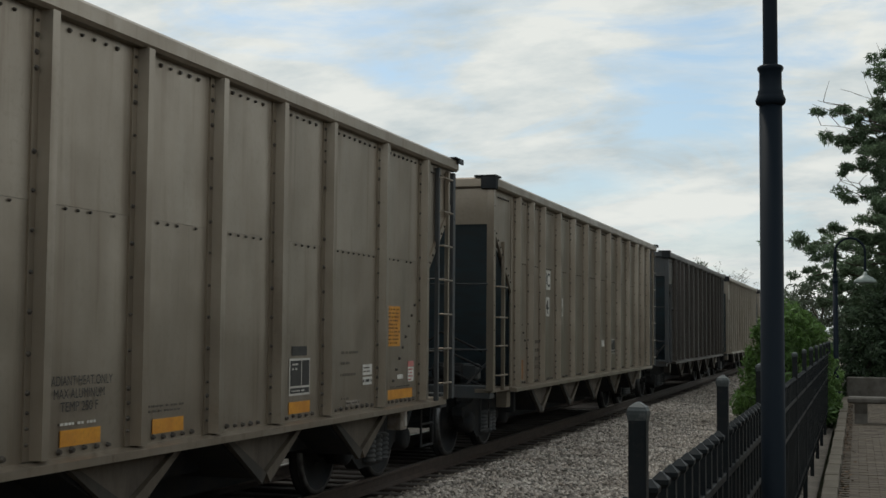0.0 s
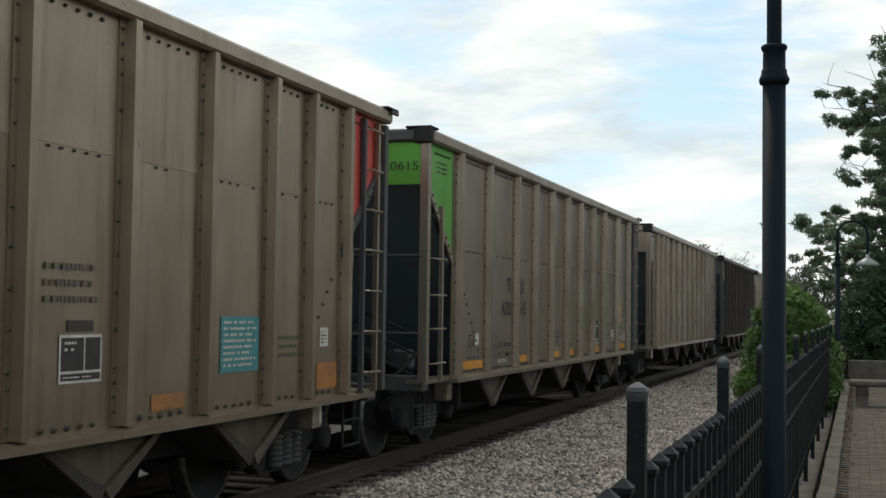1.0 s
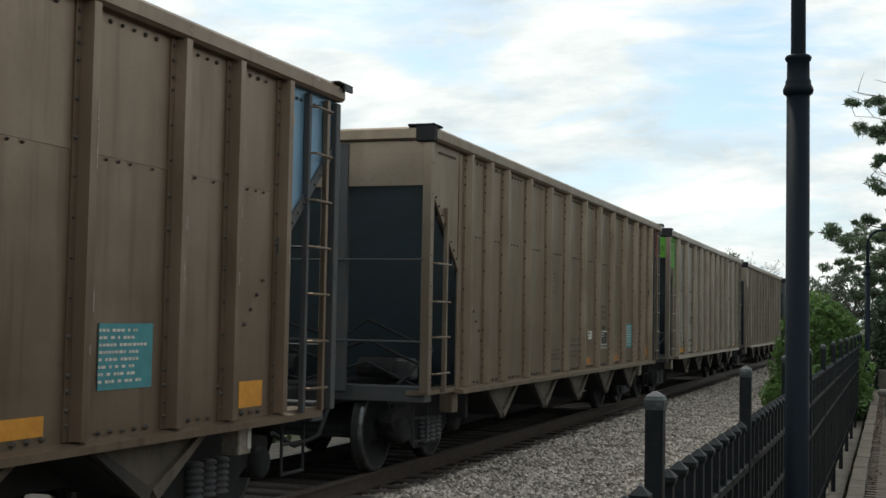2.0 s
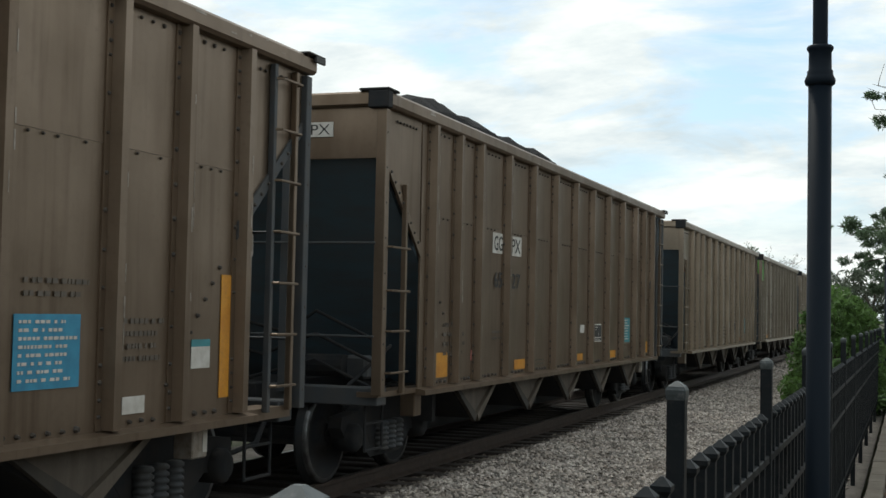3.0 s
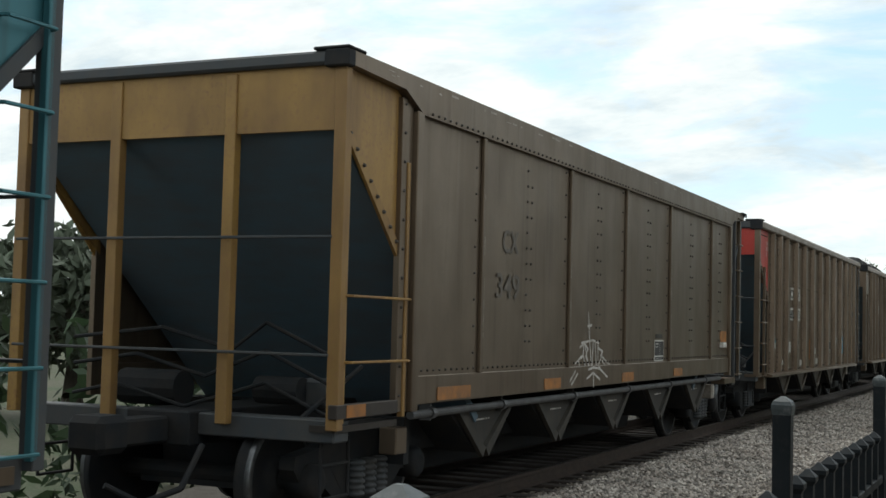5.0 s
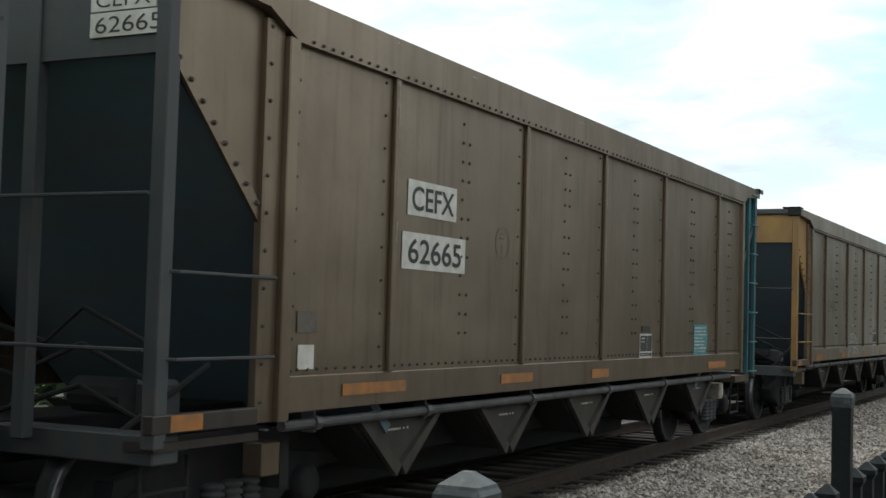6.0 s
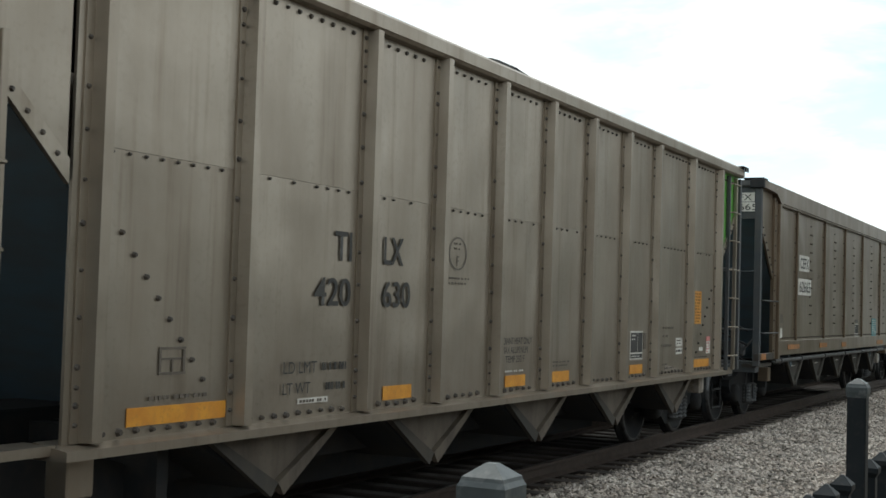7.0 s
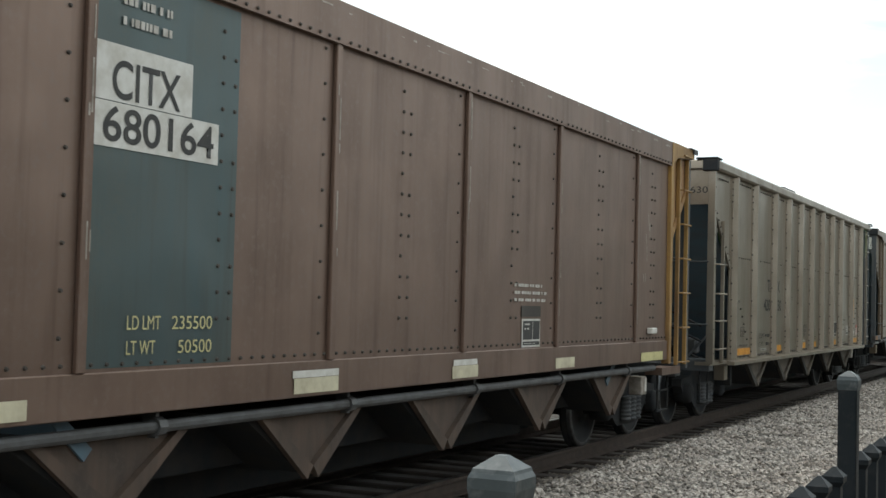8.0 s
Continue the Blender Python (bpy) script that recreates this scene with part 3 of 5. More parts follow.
def running_gear(car, body, pipe):
    length = FLAT_LENGTH if pipe else LENGTH
    bm = slab(bmesh.new(), -0.3, 0.3, -length, 0, 0.72, 0.98, 0.01)
    part("centre_sill", bm, UNDER, car)
    for y, s in ((0.0, 1), (-length, -1)):
        bm = bmesh.new()
        slab(bm, -0.12, 0.12, y, y + s * 0.55, 0.74, 0.94, 0.02)
        slab(bm, -0.17, 0.17, y + s * 0.52, y + s * 0.86, 0.70, 0.98, 0.05)
        part("coupler", bm, UNDER, car)
        bm = bmesh.new()
        slab(bm, -1.5, 1.5, y - s * 0.35, y - s * 0.12, 0.80, 0.97, 0.01)
        part("end_sill", bm, STEEL, car)
        for x in (-1.35, 1.35):
            bm = bmesh.new()
            rod(bm, (x, y - s * 0.2, 0.82), (x, y - s * 0.2, 0.36), 0.014, n=6)
            rod(bm, (x, y - s * 0.62, 0.82), (x, y - s * 0.62, 0.36), 0.014, n=6)
            for z in (0.37, 0.62):
                rod(bm, (x, y - s * 0.2, z), (x, y - s * 0.62, z), 0.014, n=6)
            part("stirrup_step", bm, UNDER, car)
        bm = bmesh.new()
        slab(bm, 1.26, 1.42, y - s * 1.50, y - s * 1.30, 0.62, 0.84, 0.01)
        box = part("brake_valve_box", bm, SCUFF if s > 0 else body, car, "pale scuffed valve box")
        if s > 0:
            part("tag", slab(bmesh.new(), 1.42, 1.424, y - 1.37, y - 1.31, 0.66, 0.82), WHITE, box)
        pts = [Vector((0.5, y + s * 0.1, 0.75)), Vector((0.5, y + s * 0.35, 0.45)), Vector((0.35, y + s * 0.62, 0.36)), Vector((0.2, y + s * 0.84, 0.5))]
        bm = bmesh.new()
        for a, b in zip(pts, pts[1:]):
            rod(bm, a, b, 0.024, n=8)
        part("air_hose", bm, UNDER, car)
        truck(car, -0.92 if pipe and s > 0 else y - s * 1.42)
    if pipe:
        bm = rod(bmesh.new(), (1.5, -12.6, 0.945), (1.5, -1.3, 0.945), 0.036, n=10)
        for y in (-12.2, -10.6, -8.5, -6.4, -4.4, -2.3):
            rod(bm, (1.5, y - 0.035, 0.945), (1.5, y + 0.035, 0.945), 0.054, n=8)
            slab(bm, 1.40, 1.5, y - 0.015, y + 0.015, 0.88, 1.05)
        part("operating_shaft", bm, SHAFT, car, "dull grey steel operating shaft")
    for x in (-1.0, 1.0):
        part("stringer", slab(bmesh.new(), x - 0.02, x + 0.02, -12.0, -2.6, 0.55, 0.85), UNDER, car)
    for y in (-12.3, -2.5):
        part("cross_bearer", slab(bmesh.new(), -1.3, 1.3, y, y + 0.1, 0.5, 0.9), UNDER, car)
    # closed discharge doors along the middle of the car, added to block light from beyond
    bm = bmesh.new()
    prism(bm, [(-12.1, 0.90), (-2.6, 0.90), (-2.9, 0.22), (-11.9, 0.22)], -0.45, 0.45)
    part("discharge_door", bm, UNDER, car)


def car_ends(car, body, front, rear, ladder_paint, smooth=False):
    """Slope sheets, end panels, corner panels, posts and ladders."""
    # end panels and chords of these cars get dark steel to paint in shade
    dark_ended, length = body in (DUN, EARTH, DARK), FLAT_LENGTH if smooth else LENGTH
    for end, colour in (("front", front), ("rear", rear)):
        s = 1 if end == "front" else -1
        y0 = 0.0 if end == "front" else -length

        def yy(d):
            return y0 - s * d
        bm = bmesh.new()
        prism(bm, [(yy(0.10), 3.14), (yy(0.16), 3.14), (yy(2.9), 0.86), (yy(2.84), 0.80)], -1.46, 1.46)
        part("slope_sheet", bm, SHADE_BLUE, car, "dark sloping end sheet with bluish shade in its colour")
        bm = slab(bmesh.new(), -1.5, 1.5, yy(0.06), yy(0.10), 3.12, CHORD + 0.01)
        part("end_panel", bm, STEEL if dark_ended and colour is body else colour, car)
        inner = (0.90 if s > 0 else 1.05) if smooth else (1.15 if s > 0 else 1.10)
        low = 3.10 - (0.94 if smooth else 0.84) * (inner - 0.14)
        for x0, x1 in ((1.495, 1.515), (-1.515, -1.495)):
            bm = prism(bmesh.new(), [(yy(0.08), CHORD + 0.01), (yy(inner), CHORD + 0.01), (yy(inner), low), (yy(0.14), 3.10), (yy(0.08), 3.14)], x0, x1)
            part("corner_panel", bm, colour, car)
            e = 0.02 if x0 > 0 else -0.02
            bm = prism(bmesh.new(), [(yy(0.06), 3.16), (yy(0.12), 3.21), (yy(inner), low + 0.07), (yy(inner), low - 0.06)], x0 + e * 0.6, x1 + e)
            part("panel_edge", bm, colour if colour in (YELLOW, RUSTY_YELLOW) else STEEL if s > 0 and body is not GREY else body, car)
        for x in (-1.52, -0.55, 0.55, 1.52):
            bm = slab(bmesh.new(), x - 0.05, x + 0.05, yy(0.04), yy(0.13), 0.9, CHORD - 0.02, 0.006)
            part("end_post", bm, YELLOW if colour is YELLOW else STEEL if dark_ended else body if abs(x) > 1 and end == "rear" and not (smooth and colour is body) else STEEL, car)
        for z in (2.32, 1.45):
            part("grab_bar", rod(bmesh.new(), (-1.5, yy(0.0), z), (1.5, yy(0.0), z), 0.012, n=6), STEEL, car)
        top = FLAT_TOP if smooth else TOP
        # dark steel stands for the shadow on the end chord
        bm = slab(bmesh.new(), -1.58, 1.58, yy(0.0), yy(0.14), CHORD, top - 0.004, 0.02)
        part("end_chord", bm, STEEL if dark_ended or colour is not body else body, car)
        for x in (-1.0, 1.0):
            bm = bmesh.new()
            if end == "front":
                # a thin turned-up lip over the corner
                slab(bm, x * 1.44, x * 1.635, -0.24, 0.07, top, top + 0.014, 0.004)
                slab(bm, x * 1.61, x * 1.635, -0.10, 0.07, top - 0.05, top, 0.004)
                part("corner_lip", bm, body if colour is YELLOW else STEEL, car)
            else:
                # a folded dark cap round the corner of the chord
                slab(bm, x * 1.30, x * 1.612, yy(-0.012), yy(0.27), top, top + 0.026, 0.01)
                slab(bm, x * 1.40, x * 1.61, yy(-0.014), yy(0.10), CHORD - 0.02, top, 0.01)
                part("corner_cap", bm, UNDER, car, "dark folded steel corner cap")
        if end == "front":
            if smooth:
                ladder_parts(car, ladder_paint, -0.50, -0.12, 0.95, CHORD - 0.02, [0.99 + 0.435 * k for k in range(7)])
            else:
                ladder_parts(car, ladder_paint, -0.66, -0.29, 0.9, 3.58, [1.10 + 0.395 * k for k in range(7)])
            bm = slab(bmesh.new(), 1.3, 1.52, -1.0, -0.2, 0.84, 0.93)
            part("step_board", bm, body, car)
        else:
            if smooth:
                ladder_parts(car, YELLOW if colour is YELLOW else STEEL, -length + 0.12, -length + 1.12, 0.95, 3.1, [1.40, 1.89], tops=3.0 if colour is YELLOW else 0.935)
            else:
                ladder_parts(car, STEEL if dark_ended else ladder_paint, -length + 0.12, -length + 0.62, 0.9, 3.5, [1.11, 1.5, 1.88, 2.29], tops=2.92)
            if smooth:
                bm = slab(bmesh.new(), 1.50, 1.575, -length + 0.02, -12.97, 0.985, 1.09, 0.006)
                sill = part("corner_sill", bm, DARK if dark_ended else body, car)
                part("reflector", slab(bmesh.new(), 1.575, 1.579, -length + 0.17, -length + 0.46, 0.992, 1.085), DULL_ORANGE, sill)
            bm = slab(bmesh.new(), 1.3, 1.52, -length + 0.1, -length + 1.1, 0.88, 0.93)
            part("step_board", bm, DARK if dark_ended else body, car)
        # brake gear on the rear platform
        if end == "rear":
            part("brake_cylinder", rod(bmesh.new(), (-0.8, yy(0.6), 1.12), (-0.2, yy(0.6), 1.12), 0.15, n=12), UNDER, car)
            part("air_tank", rod(bmesh.new(), (0.6, yy(0.5), 1.15), (1.0, yy(0.5), 1.15), 0.11, n=12), UNDER, car)
            for z, dx in ((1.30, 0.0), (1.52, 0.25), (1.05, -0.2)):
                bm = bmesh.new()
                pts = [Vector((-1.2, yy(0.42), z)), Vector((-0.5 + dx, yy(0.36), z + 0.10)), Vector((0.15 + dx, yy(0.40), z - 0.06)), Vector((0.75, yy(0.34), z + 0.16)), Vector((1.3, yy(0.45), z - 0.1))]
                for p, q in zip(pts, pts[1:]):
                    rod(bm, p, q, 0.016, n=6)
                part("brake_pipe", bm, UNDER, car)
            bm = slab(bmesh.new(), 0.95, 1.2, yy(0.55), yy(0.75), 1.02, 1.25, 0.03)
            part("brake_valve", bm, STEEL, car)
            part("brake_lever", rod(bmesh.new(), (1.1, yy(0.3), 0.95), (1.35, yy(0.8), 1.35), 0.02, n=6), UNDER, car)


def ribbed_car(label, body, front, rear, offset, heap, seed, ladder=None, posts=CLOSE_POSTS, seam=2.69, crest=None):
    car = thing("hopper_car", label, "hopper car", "coal train")
    running_gear(car, body, False)
    post = once("side_post", post_shape)
    for s in (0, 1):
        x0, x1 = (SHEET - 0.02, SHEET) if s == 0 else (-SHEET, -SHEET + 0.02)
        bm = slab(bmesh.new(), x0, x1, -13.30, -0.95, seam, CHORD + 0.01)
        if s == 0:
            slab(bm, SHEET, SHEET + 0.004, -13.25, -0.97, seam, seam + 0.05)
        part("upper_side_sheet", bm, body, car)
        bm = slab(bmesh.new(), x0, x1, -13.30, -0.95, 0.92, seam - 0.001)
        part("lower_side_sheet", bm, body, car)
        for y in posts:
            ob = part("side_post", post, body, car, at=(0, y if s == 0 else y - 0.11, 0))
            if s:
                ob.rotation_euler = (0, 0, math.pi)
        a, b = (1.46, 1.6) if s == 0 else (-1.6, -1.46)
        bm = slab(bmesh.new(), a, b, -LENGTH, 0.0, CHORD, TOP, 0.025)
        part("top_chord", bm, body, car)
        a, b = (1.40, 1.625) if s == 0 else (-1.625, -1.40)
        bm = slab(bmesh.new(), a, b, -13.38, -0.92, 0.855, 0.94)
        for v in bm.verts:
            if abs(v.co.x) > 1.6 and v.co.z > 0.9:
                v.co.z = 0.905
        part("side_sill", bm, body, car)
    part("bolts", once(f"post_bolts{len(posts)}{seam}", post_bolts(posts, seam)), BOLT, car)
    part("end_bolts", once("rim_bolts", rim_bolts), BOLT, car)
    for y in TIPS:
        hopper(car, y, "hopper", 0.74, 0.86, 0.465, 1.45, GRIME, "grimy painted triangular plate")
    car_ends(car, body, front, rear, ladder or body)
    part("coal_load", once(f"load{heap}{seed}", load_shape(heap, seed, crest)), COAL, car, "heaped black coal load")
    CARS.append((car, offset))
    return car


def smooth_car(label, body, front, rear, offset, heap, seed, ladder):
    car = thing("hopper_car", label, "hopper car", "coal train")
    running_gear(car, body, True)
    for s in (0, 1):
        k = 1 if s == 0 else -1
        x0, x1 = sorted((k * 1.53, k * 1.55))
        edges = [-12.66, *RIBS, -0.95]
        for a, b in zip(edges, edges[1:]):
            part("side_panel", slab(bmesh.new(), x0, x1, a + 0.002, b - 0.002, 1.27, 3.43), body, car)
        for y in RIBS:
            p, q = sorted((k * 1.55, k * 1.585))
            part("side_rib", slab(bmesh.new(), p, q, y - 0.035, y + 0.035, 1.27, 3.43, 0.006), body, car)
        for y, w in ((-12.72, 0.06), (-0.94, 0.05)):
            p, q = sorted((k * 1.5, k * 1.60))
            part("corner_rib", slab(bmesh.new(), p, q, y - w, y + w, 0.985, 3.44, 0.008), ladder if y > -2 else body, car)
        p, q = sorted((k * 1.5, k * 1.556))
        part("corner_flange", slab(bmesh.new(), p, q, -12.98, -12.782, 0.99, 3.52, 0.004), body, car)
        p, q = sorted((k * 1.46, k * 1.6))
        bm = prism(bmesh.new(), [(0.0, FLAT_TOP), (-FLAT_LENGTH, FLAT_TOP), (-FLAT_LENGTH, CHORD), (-13.02, CHORD - 0.03), (-12.68, 3.42), (-0.98, 3.42), (-0.72, CHORD - 0.06), (0.0, CHORD - 0.01)], p, q)
        part("top_chord", bm, body, car)
        p, q = sorted((k * 1.48, k * 1.575))
        part("side_sill", slab(bmesh.new(), p, q, -12.66, -0.95, 1.035, 1.27, 0.006), body, car)
    part("bolts", once("rib_bolts", rib_bolts), BOLT, car)
    for y in FLAT_TIPS:
        hopper(car, y, "small_hopper", 0.66, 0.93, 0.49, 1.43, RUST_GRIME if body is RUST else DUSTY_SHADED)
    car_ends(car, body, front, rear, ladder, True)
    part("coal_load", once(f"flat_load{heap}{seed}", load_shape(heap, seed, None, FLAT_LENGTH)), COAL, car, "heaped black coal load")
    CARS.append((car, offset))
    return car


CARS = []
FLAT = 0.0


def scuffs(car, lines, face, seed, chips=40, top=TOP):
    """Worn pale streaks on the ribs, painted highlights on the posts, chips along the top chord."""
    rnd, bm = random.Random(seed), bmesh.new()
    for y in lines:
        for k in range(5):
            z, l = rnd.uniform(1.4, 3.3), rnd.uniform(0.03, 0.2) * (1.0 if face > 1.59 else 1.6)
            o = rnd.uniform(-0.02, 0.02)
            slab(bm, face, face + 0.0015, y + o, y + o + rnd.uniform(0.006, 0.016), z, min(3.4, z + l))
    for k in range(chips):
        y, z = rnd.uniform(-13.5, -0.5), top - 0.035 - abs(rnd.gauss(0, 0.04))
        slab(bm, 1.6, 1.6015, y, y + rnd.uniform(0.02, 0.16), max(CHORD + 0.03, z), max(CHORD + 0.03, z) + rnd.uniform(0.004, 0.02))
    part("scuffs", bm, SCUFF, car)


def mark(car, rows, side, lift=0.0):
    """Paints what is written and stuck on a side: kind, colour, extras, y0, y1, z0, z1. side: where the sheet lies, for flat cars FLAT."""
    for i, (kind, colour, extra, *box) in enumerate(rows):
        x = side + lift
        if side == FLAT:
            x = (1.55 if kind == "ring" or box[2] > 1.26 else 1.575) + lift
        if extra == "reflector" and side != FLAT:
            box[2] = max(box[2], 0.982)
        if kind == "plate":
            plate(*box, x + 0.008, colour, car, extra or "decal")
        elif kind == "text":
            lettering(extra, *box, x + 0.0115, colour, car)
        elif kind == "bars":
            bars(extra, *box, x + 0.0125, colour, car, i + 2)
        elif kind == "box":
            stencil_box(*box, x + 0.008, car)
        elif kind == "ring":
            ring(*box, x + 0.004, colour, car)


def grey_pair(car, tail):
    mark(car, [
        ("text", BLACK, "TI", -10.8, -10.58, 1.965, 2.165), ("text", BLACK, "LX", -10.13, -9.84, 1.965, 2.165),
        ("text", BLACK, "420", -11.04, -10.58, 1.655, 1.845), ("text", BLACK, tail, -10.13, -9.72, 1.655, 1.845),
        ("ring", FADED, None, -8.92, 2.10, 0.16, 0.135), ("bars", FADED, 2, -9.14, -8.71, 1.84, 1.92),
        *[("plate", ORANGE, "reflector", y, y + w, 0.962, 1.082) for y, w in ((-12.83, 0.87), (-10.08, 0.43), (-7.94, 0.44), (-6.86, 0.43), (-4.62, 0.44), (-2.22, 0.80))],
        ("plate", ORANGE, "notice", -2.22, -1.83, 1.535, 1.955), ("bars", NOTICE_INK, 10, -2.19, -1.85, 1.55, 1.94),
        ("box", None, None, -4.62, -4.19, 1.137, 1.455),
        ("plate", BLACK, "patch", -4.57, -4.26, 1.48, 1.56) if tail == "615" else ("plate", FADED, "patch", -4.15, -4.06, 1.25, 1.43),
        ("plate", WHITE, "tag", -2.9, -2.65, 1.262, 1.365), ("plate", WHITE, "tag", -2.9, -2.65, 1.165, 1.242), ("bars", FADED, 2, -2.88, -2.67, 1.28, 1.35), ("bars", BLACK, 1, -2.89, -2.66, 1.17, 1.24),
        ("plate", PINK, "tag", -1.56, -1.38, 1.31, 1.37), ("plate", WHITE, "tag", -1.56, -1.38, 1.15, 1.306), ("bars", PINK, 4, -1.55, -1.40, 1.155, 1.30),
        ("plate", WHITE, "holder", -1.90, -1.72, 1.19, 1.235),
        ("bars", FADED, 1, -3.46, -2.93, 1.46, 1.52), ("bars", FADED, 1, -3.46, -3.2, 1.36, 1.42), ("bars", FADED, 1, -3.48, -3.08, 1.25, 1.31), ("bars", FADED, 1, -3.45, -3.24, 1.03, 1.08),
        ("plate", SCUFF, "strip", -3.34, -2.97, 0.985, 1.03), ("bars", FADED, 1, -3.32, -2.99, 0.985, 1.03), ("bars", FADED, 1, -2.12, -1.5, 1.09, 1.13),
        ("text", BLACK, "RADIANT HEAT ONLY", -8.09, -7.38, 1.355, 1.415), ("text", BLACK, "MAX ALUMINUM", -8.02, -7.47, 1.275, 1.335), ("text", BLACK, "TEMP 250 F", -7.95, -7.54, 1.195, 1.255),
        ("bars", WHITE, 1, -7.95, -7.52, 1.10, 1.14), ("bars", FADED, 2, -6.92, -6.38, 1.12, 1.19),
        ("text", BLACK, "LD LMT", -11.37, -10.98, 1.215, 1.29), ("bars", BLACK, 1, -10.91, -10.57, 1.19, 1.315),
        ("text", BLACK, "LT WT", -11.37, -11.05, 1.082, 1.155), ("bars", BLACK, 1, -10.86, -10.57, 1.06, 1.18),
        ("plate", WHITE, "strip", -11.19, -10.83, 1.015, 1.05), ("bars", FADED, 1, -11.17, -10.85, 1.01, 1.055),
        ("bars", FADED, 1, -12.66, -12.08, 1.10, 1.155),
        *[("plate", FADED, "holder", *q) for q in ((-12.58, -12.35, 1.392, 1.406), (-12.57, -12.36, 1.335, 1.346), (-12.58, -12.35, 1.252, 1.266), (-12.58, -12.562, 1.268, 1.39), (-12.372, -12.354, 1.268, 1.39), (-12.47, -12.458, 1.268, 1.333))],
    ], SHEET)


def build_train():
    # leading cars, far ahead
    tx = [("box", None, None, -5.64, -5.16, 1.26, 1.54), ("plate", WHITE, "tag", -6.57, -6.31, 1.41, 1.53), ("plate", TEAL, "placard", -3.56, -2.94, 1.22, 1.64)]
    c = ribbed_car("far dark brown ribbed steel hopper car full of coal", DARK, DARK, DARK, 80.9, 0.25, 2)
    c = ribbed_car("far pale grey ribbed hopper car full of coal", PALE, PALE, PALE, 64.9, 0.25, 3)
    c = ribbed_car("far weathered grey ribbed hopper car full of coal", PALE, PALE, PALE, 48.8, 0.25, 2)
    c = ribbed_car("sooty dark ribbed hopper car full of coal", DARK, DARK, DARK, 32.75, 0.3, 3)
    c = ribbed_car("grey ribbed hopper car with white lettered plates", GREY, GREY, GREY, 16.09, 0.25, 2)
    for y0, y1, z0, z1, word in ((-11.38, -10.88, 2.35, 2.65, "UC"), (-10.52, -10.02, 2.36, 2.65, "X"), (-11.49, -10.95, 1.93, 2.23, "94"), (-10.52, -9.97, 1.94, 2.24, "25")):
        mark(c, [("plate", WHITE, "plate", y0, y1, z0, z1), ("text", BLACK, word, y0 + 0.06, y1 - 0.05, z0 + 0.04, z1 - 0.04)], SHEET)
    mark(c, [
             ("plate", DULL_ORANGE, "reflector", -12.9, -12.6, 1.0, 1.28), *tx[:2], ("bars", FADED, 4, -11.9, -11.4, 1.1, 1.6)], SHEET)
    # the cars that pass by
    a = ribbed_car("grey aluminium ribbed hopper car with a green rear end", GREY, GREY, GREEN, 0.0, 0.2, 3, None, POSTS, 2.46)
    grey_pair(a, "615")
    mark(a, [("plate", CHALK, "scrap", -12.32, -12.16, 1.27, 1.42), ("text", CHALK, "H", -9.10, -8.98, 1.12, 1.33)], SHEET)
    bars(3, -13.95, -13.5, 3.28, 3.44, 1.519, DARK, a, 6)
    b = ribbed_car("dusty tan ribbed hopper car with a red front end", TAN, RED, TAN, -15.66, 0.2, 2)
    mark(b, [("box", None, None, -5.58, -5.12, 1.23, 1.53), ("plate", DARK, "patch", -5.5, -5.22, 1.55, 1.62), ("plate", TEAL, "placard", -3.50, -2.85, 1.21, 1.64), ("bars", WHITE, 8, -3.46, -2.88, 1.24, 1.62),
             ("plate", DULL_ORANGE, "reflector", -4.49, -4.03, 0.99, 1.10), ("plate", DULL_ORANGE, "reflector", -1.66, -1.2, 0.99, 1.22), ("plate", WHITE, "tag", -1.60, -1.42, 1.37, 1.54), ("bars", FADED, 4, -1.58, -1.44, 1.39, 1.52),
             ("plate", WHITE, "tag", -6.60, -6.32, 1.40, 1.53), ("bars", FADED, 2, -6.58, -6.34, 1.42, 1.52), ("plate", DULL_ORANGE, "reflector", -6.82, -6.36, 0.99, 1.09),
             ("ring", FADED, None, -8.85, 2.24, 0.18, 0.16), ("bars", FADED, 3, -5.75, -5.15, 1.7, 2.0), ("bars", FADED, 4, -7.85, -7.2, 1.1, 1.45), ("bars", FADED, 3, -2.55, -2.0, 1.28, 1.5), ("bars", FADED, 3, -9.0, -8.4, 1.1, 1.3)], SHEET)
    lettering("ROTARY\nCOUPLER\nEND", -1.12, -0.86, 3.22, 3.48, 1.519, WHITE, b)
    g = ribbed_car("dusty brown ribbed hopper car heaped with coal", BROWN, BLUE, BROWN, -32.44, 0.74, 5, crest=[(-14.2, 0.45), (-12.0, 0.88), (-7.5, 0.86), (-5.0, 0.4), (-0.3, 0.3)])
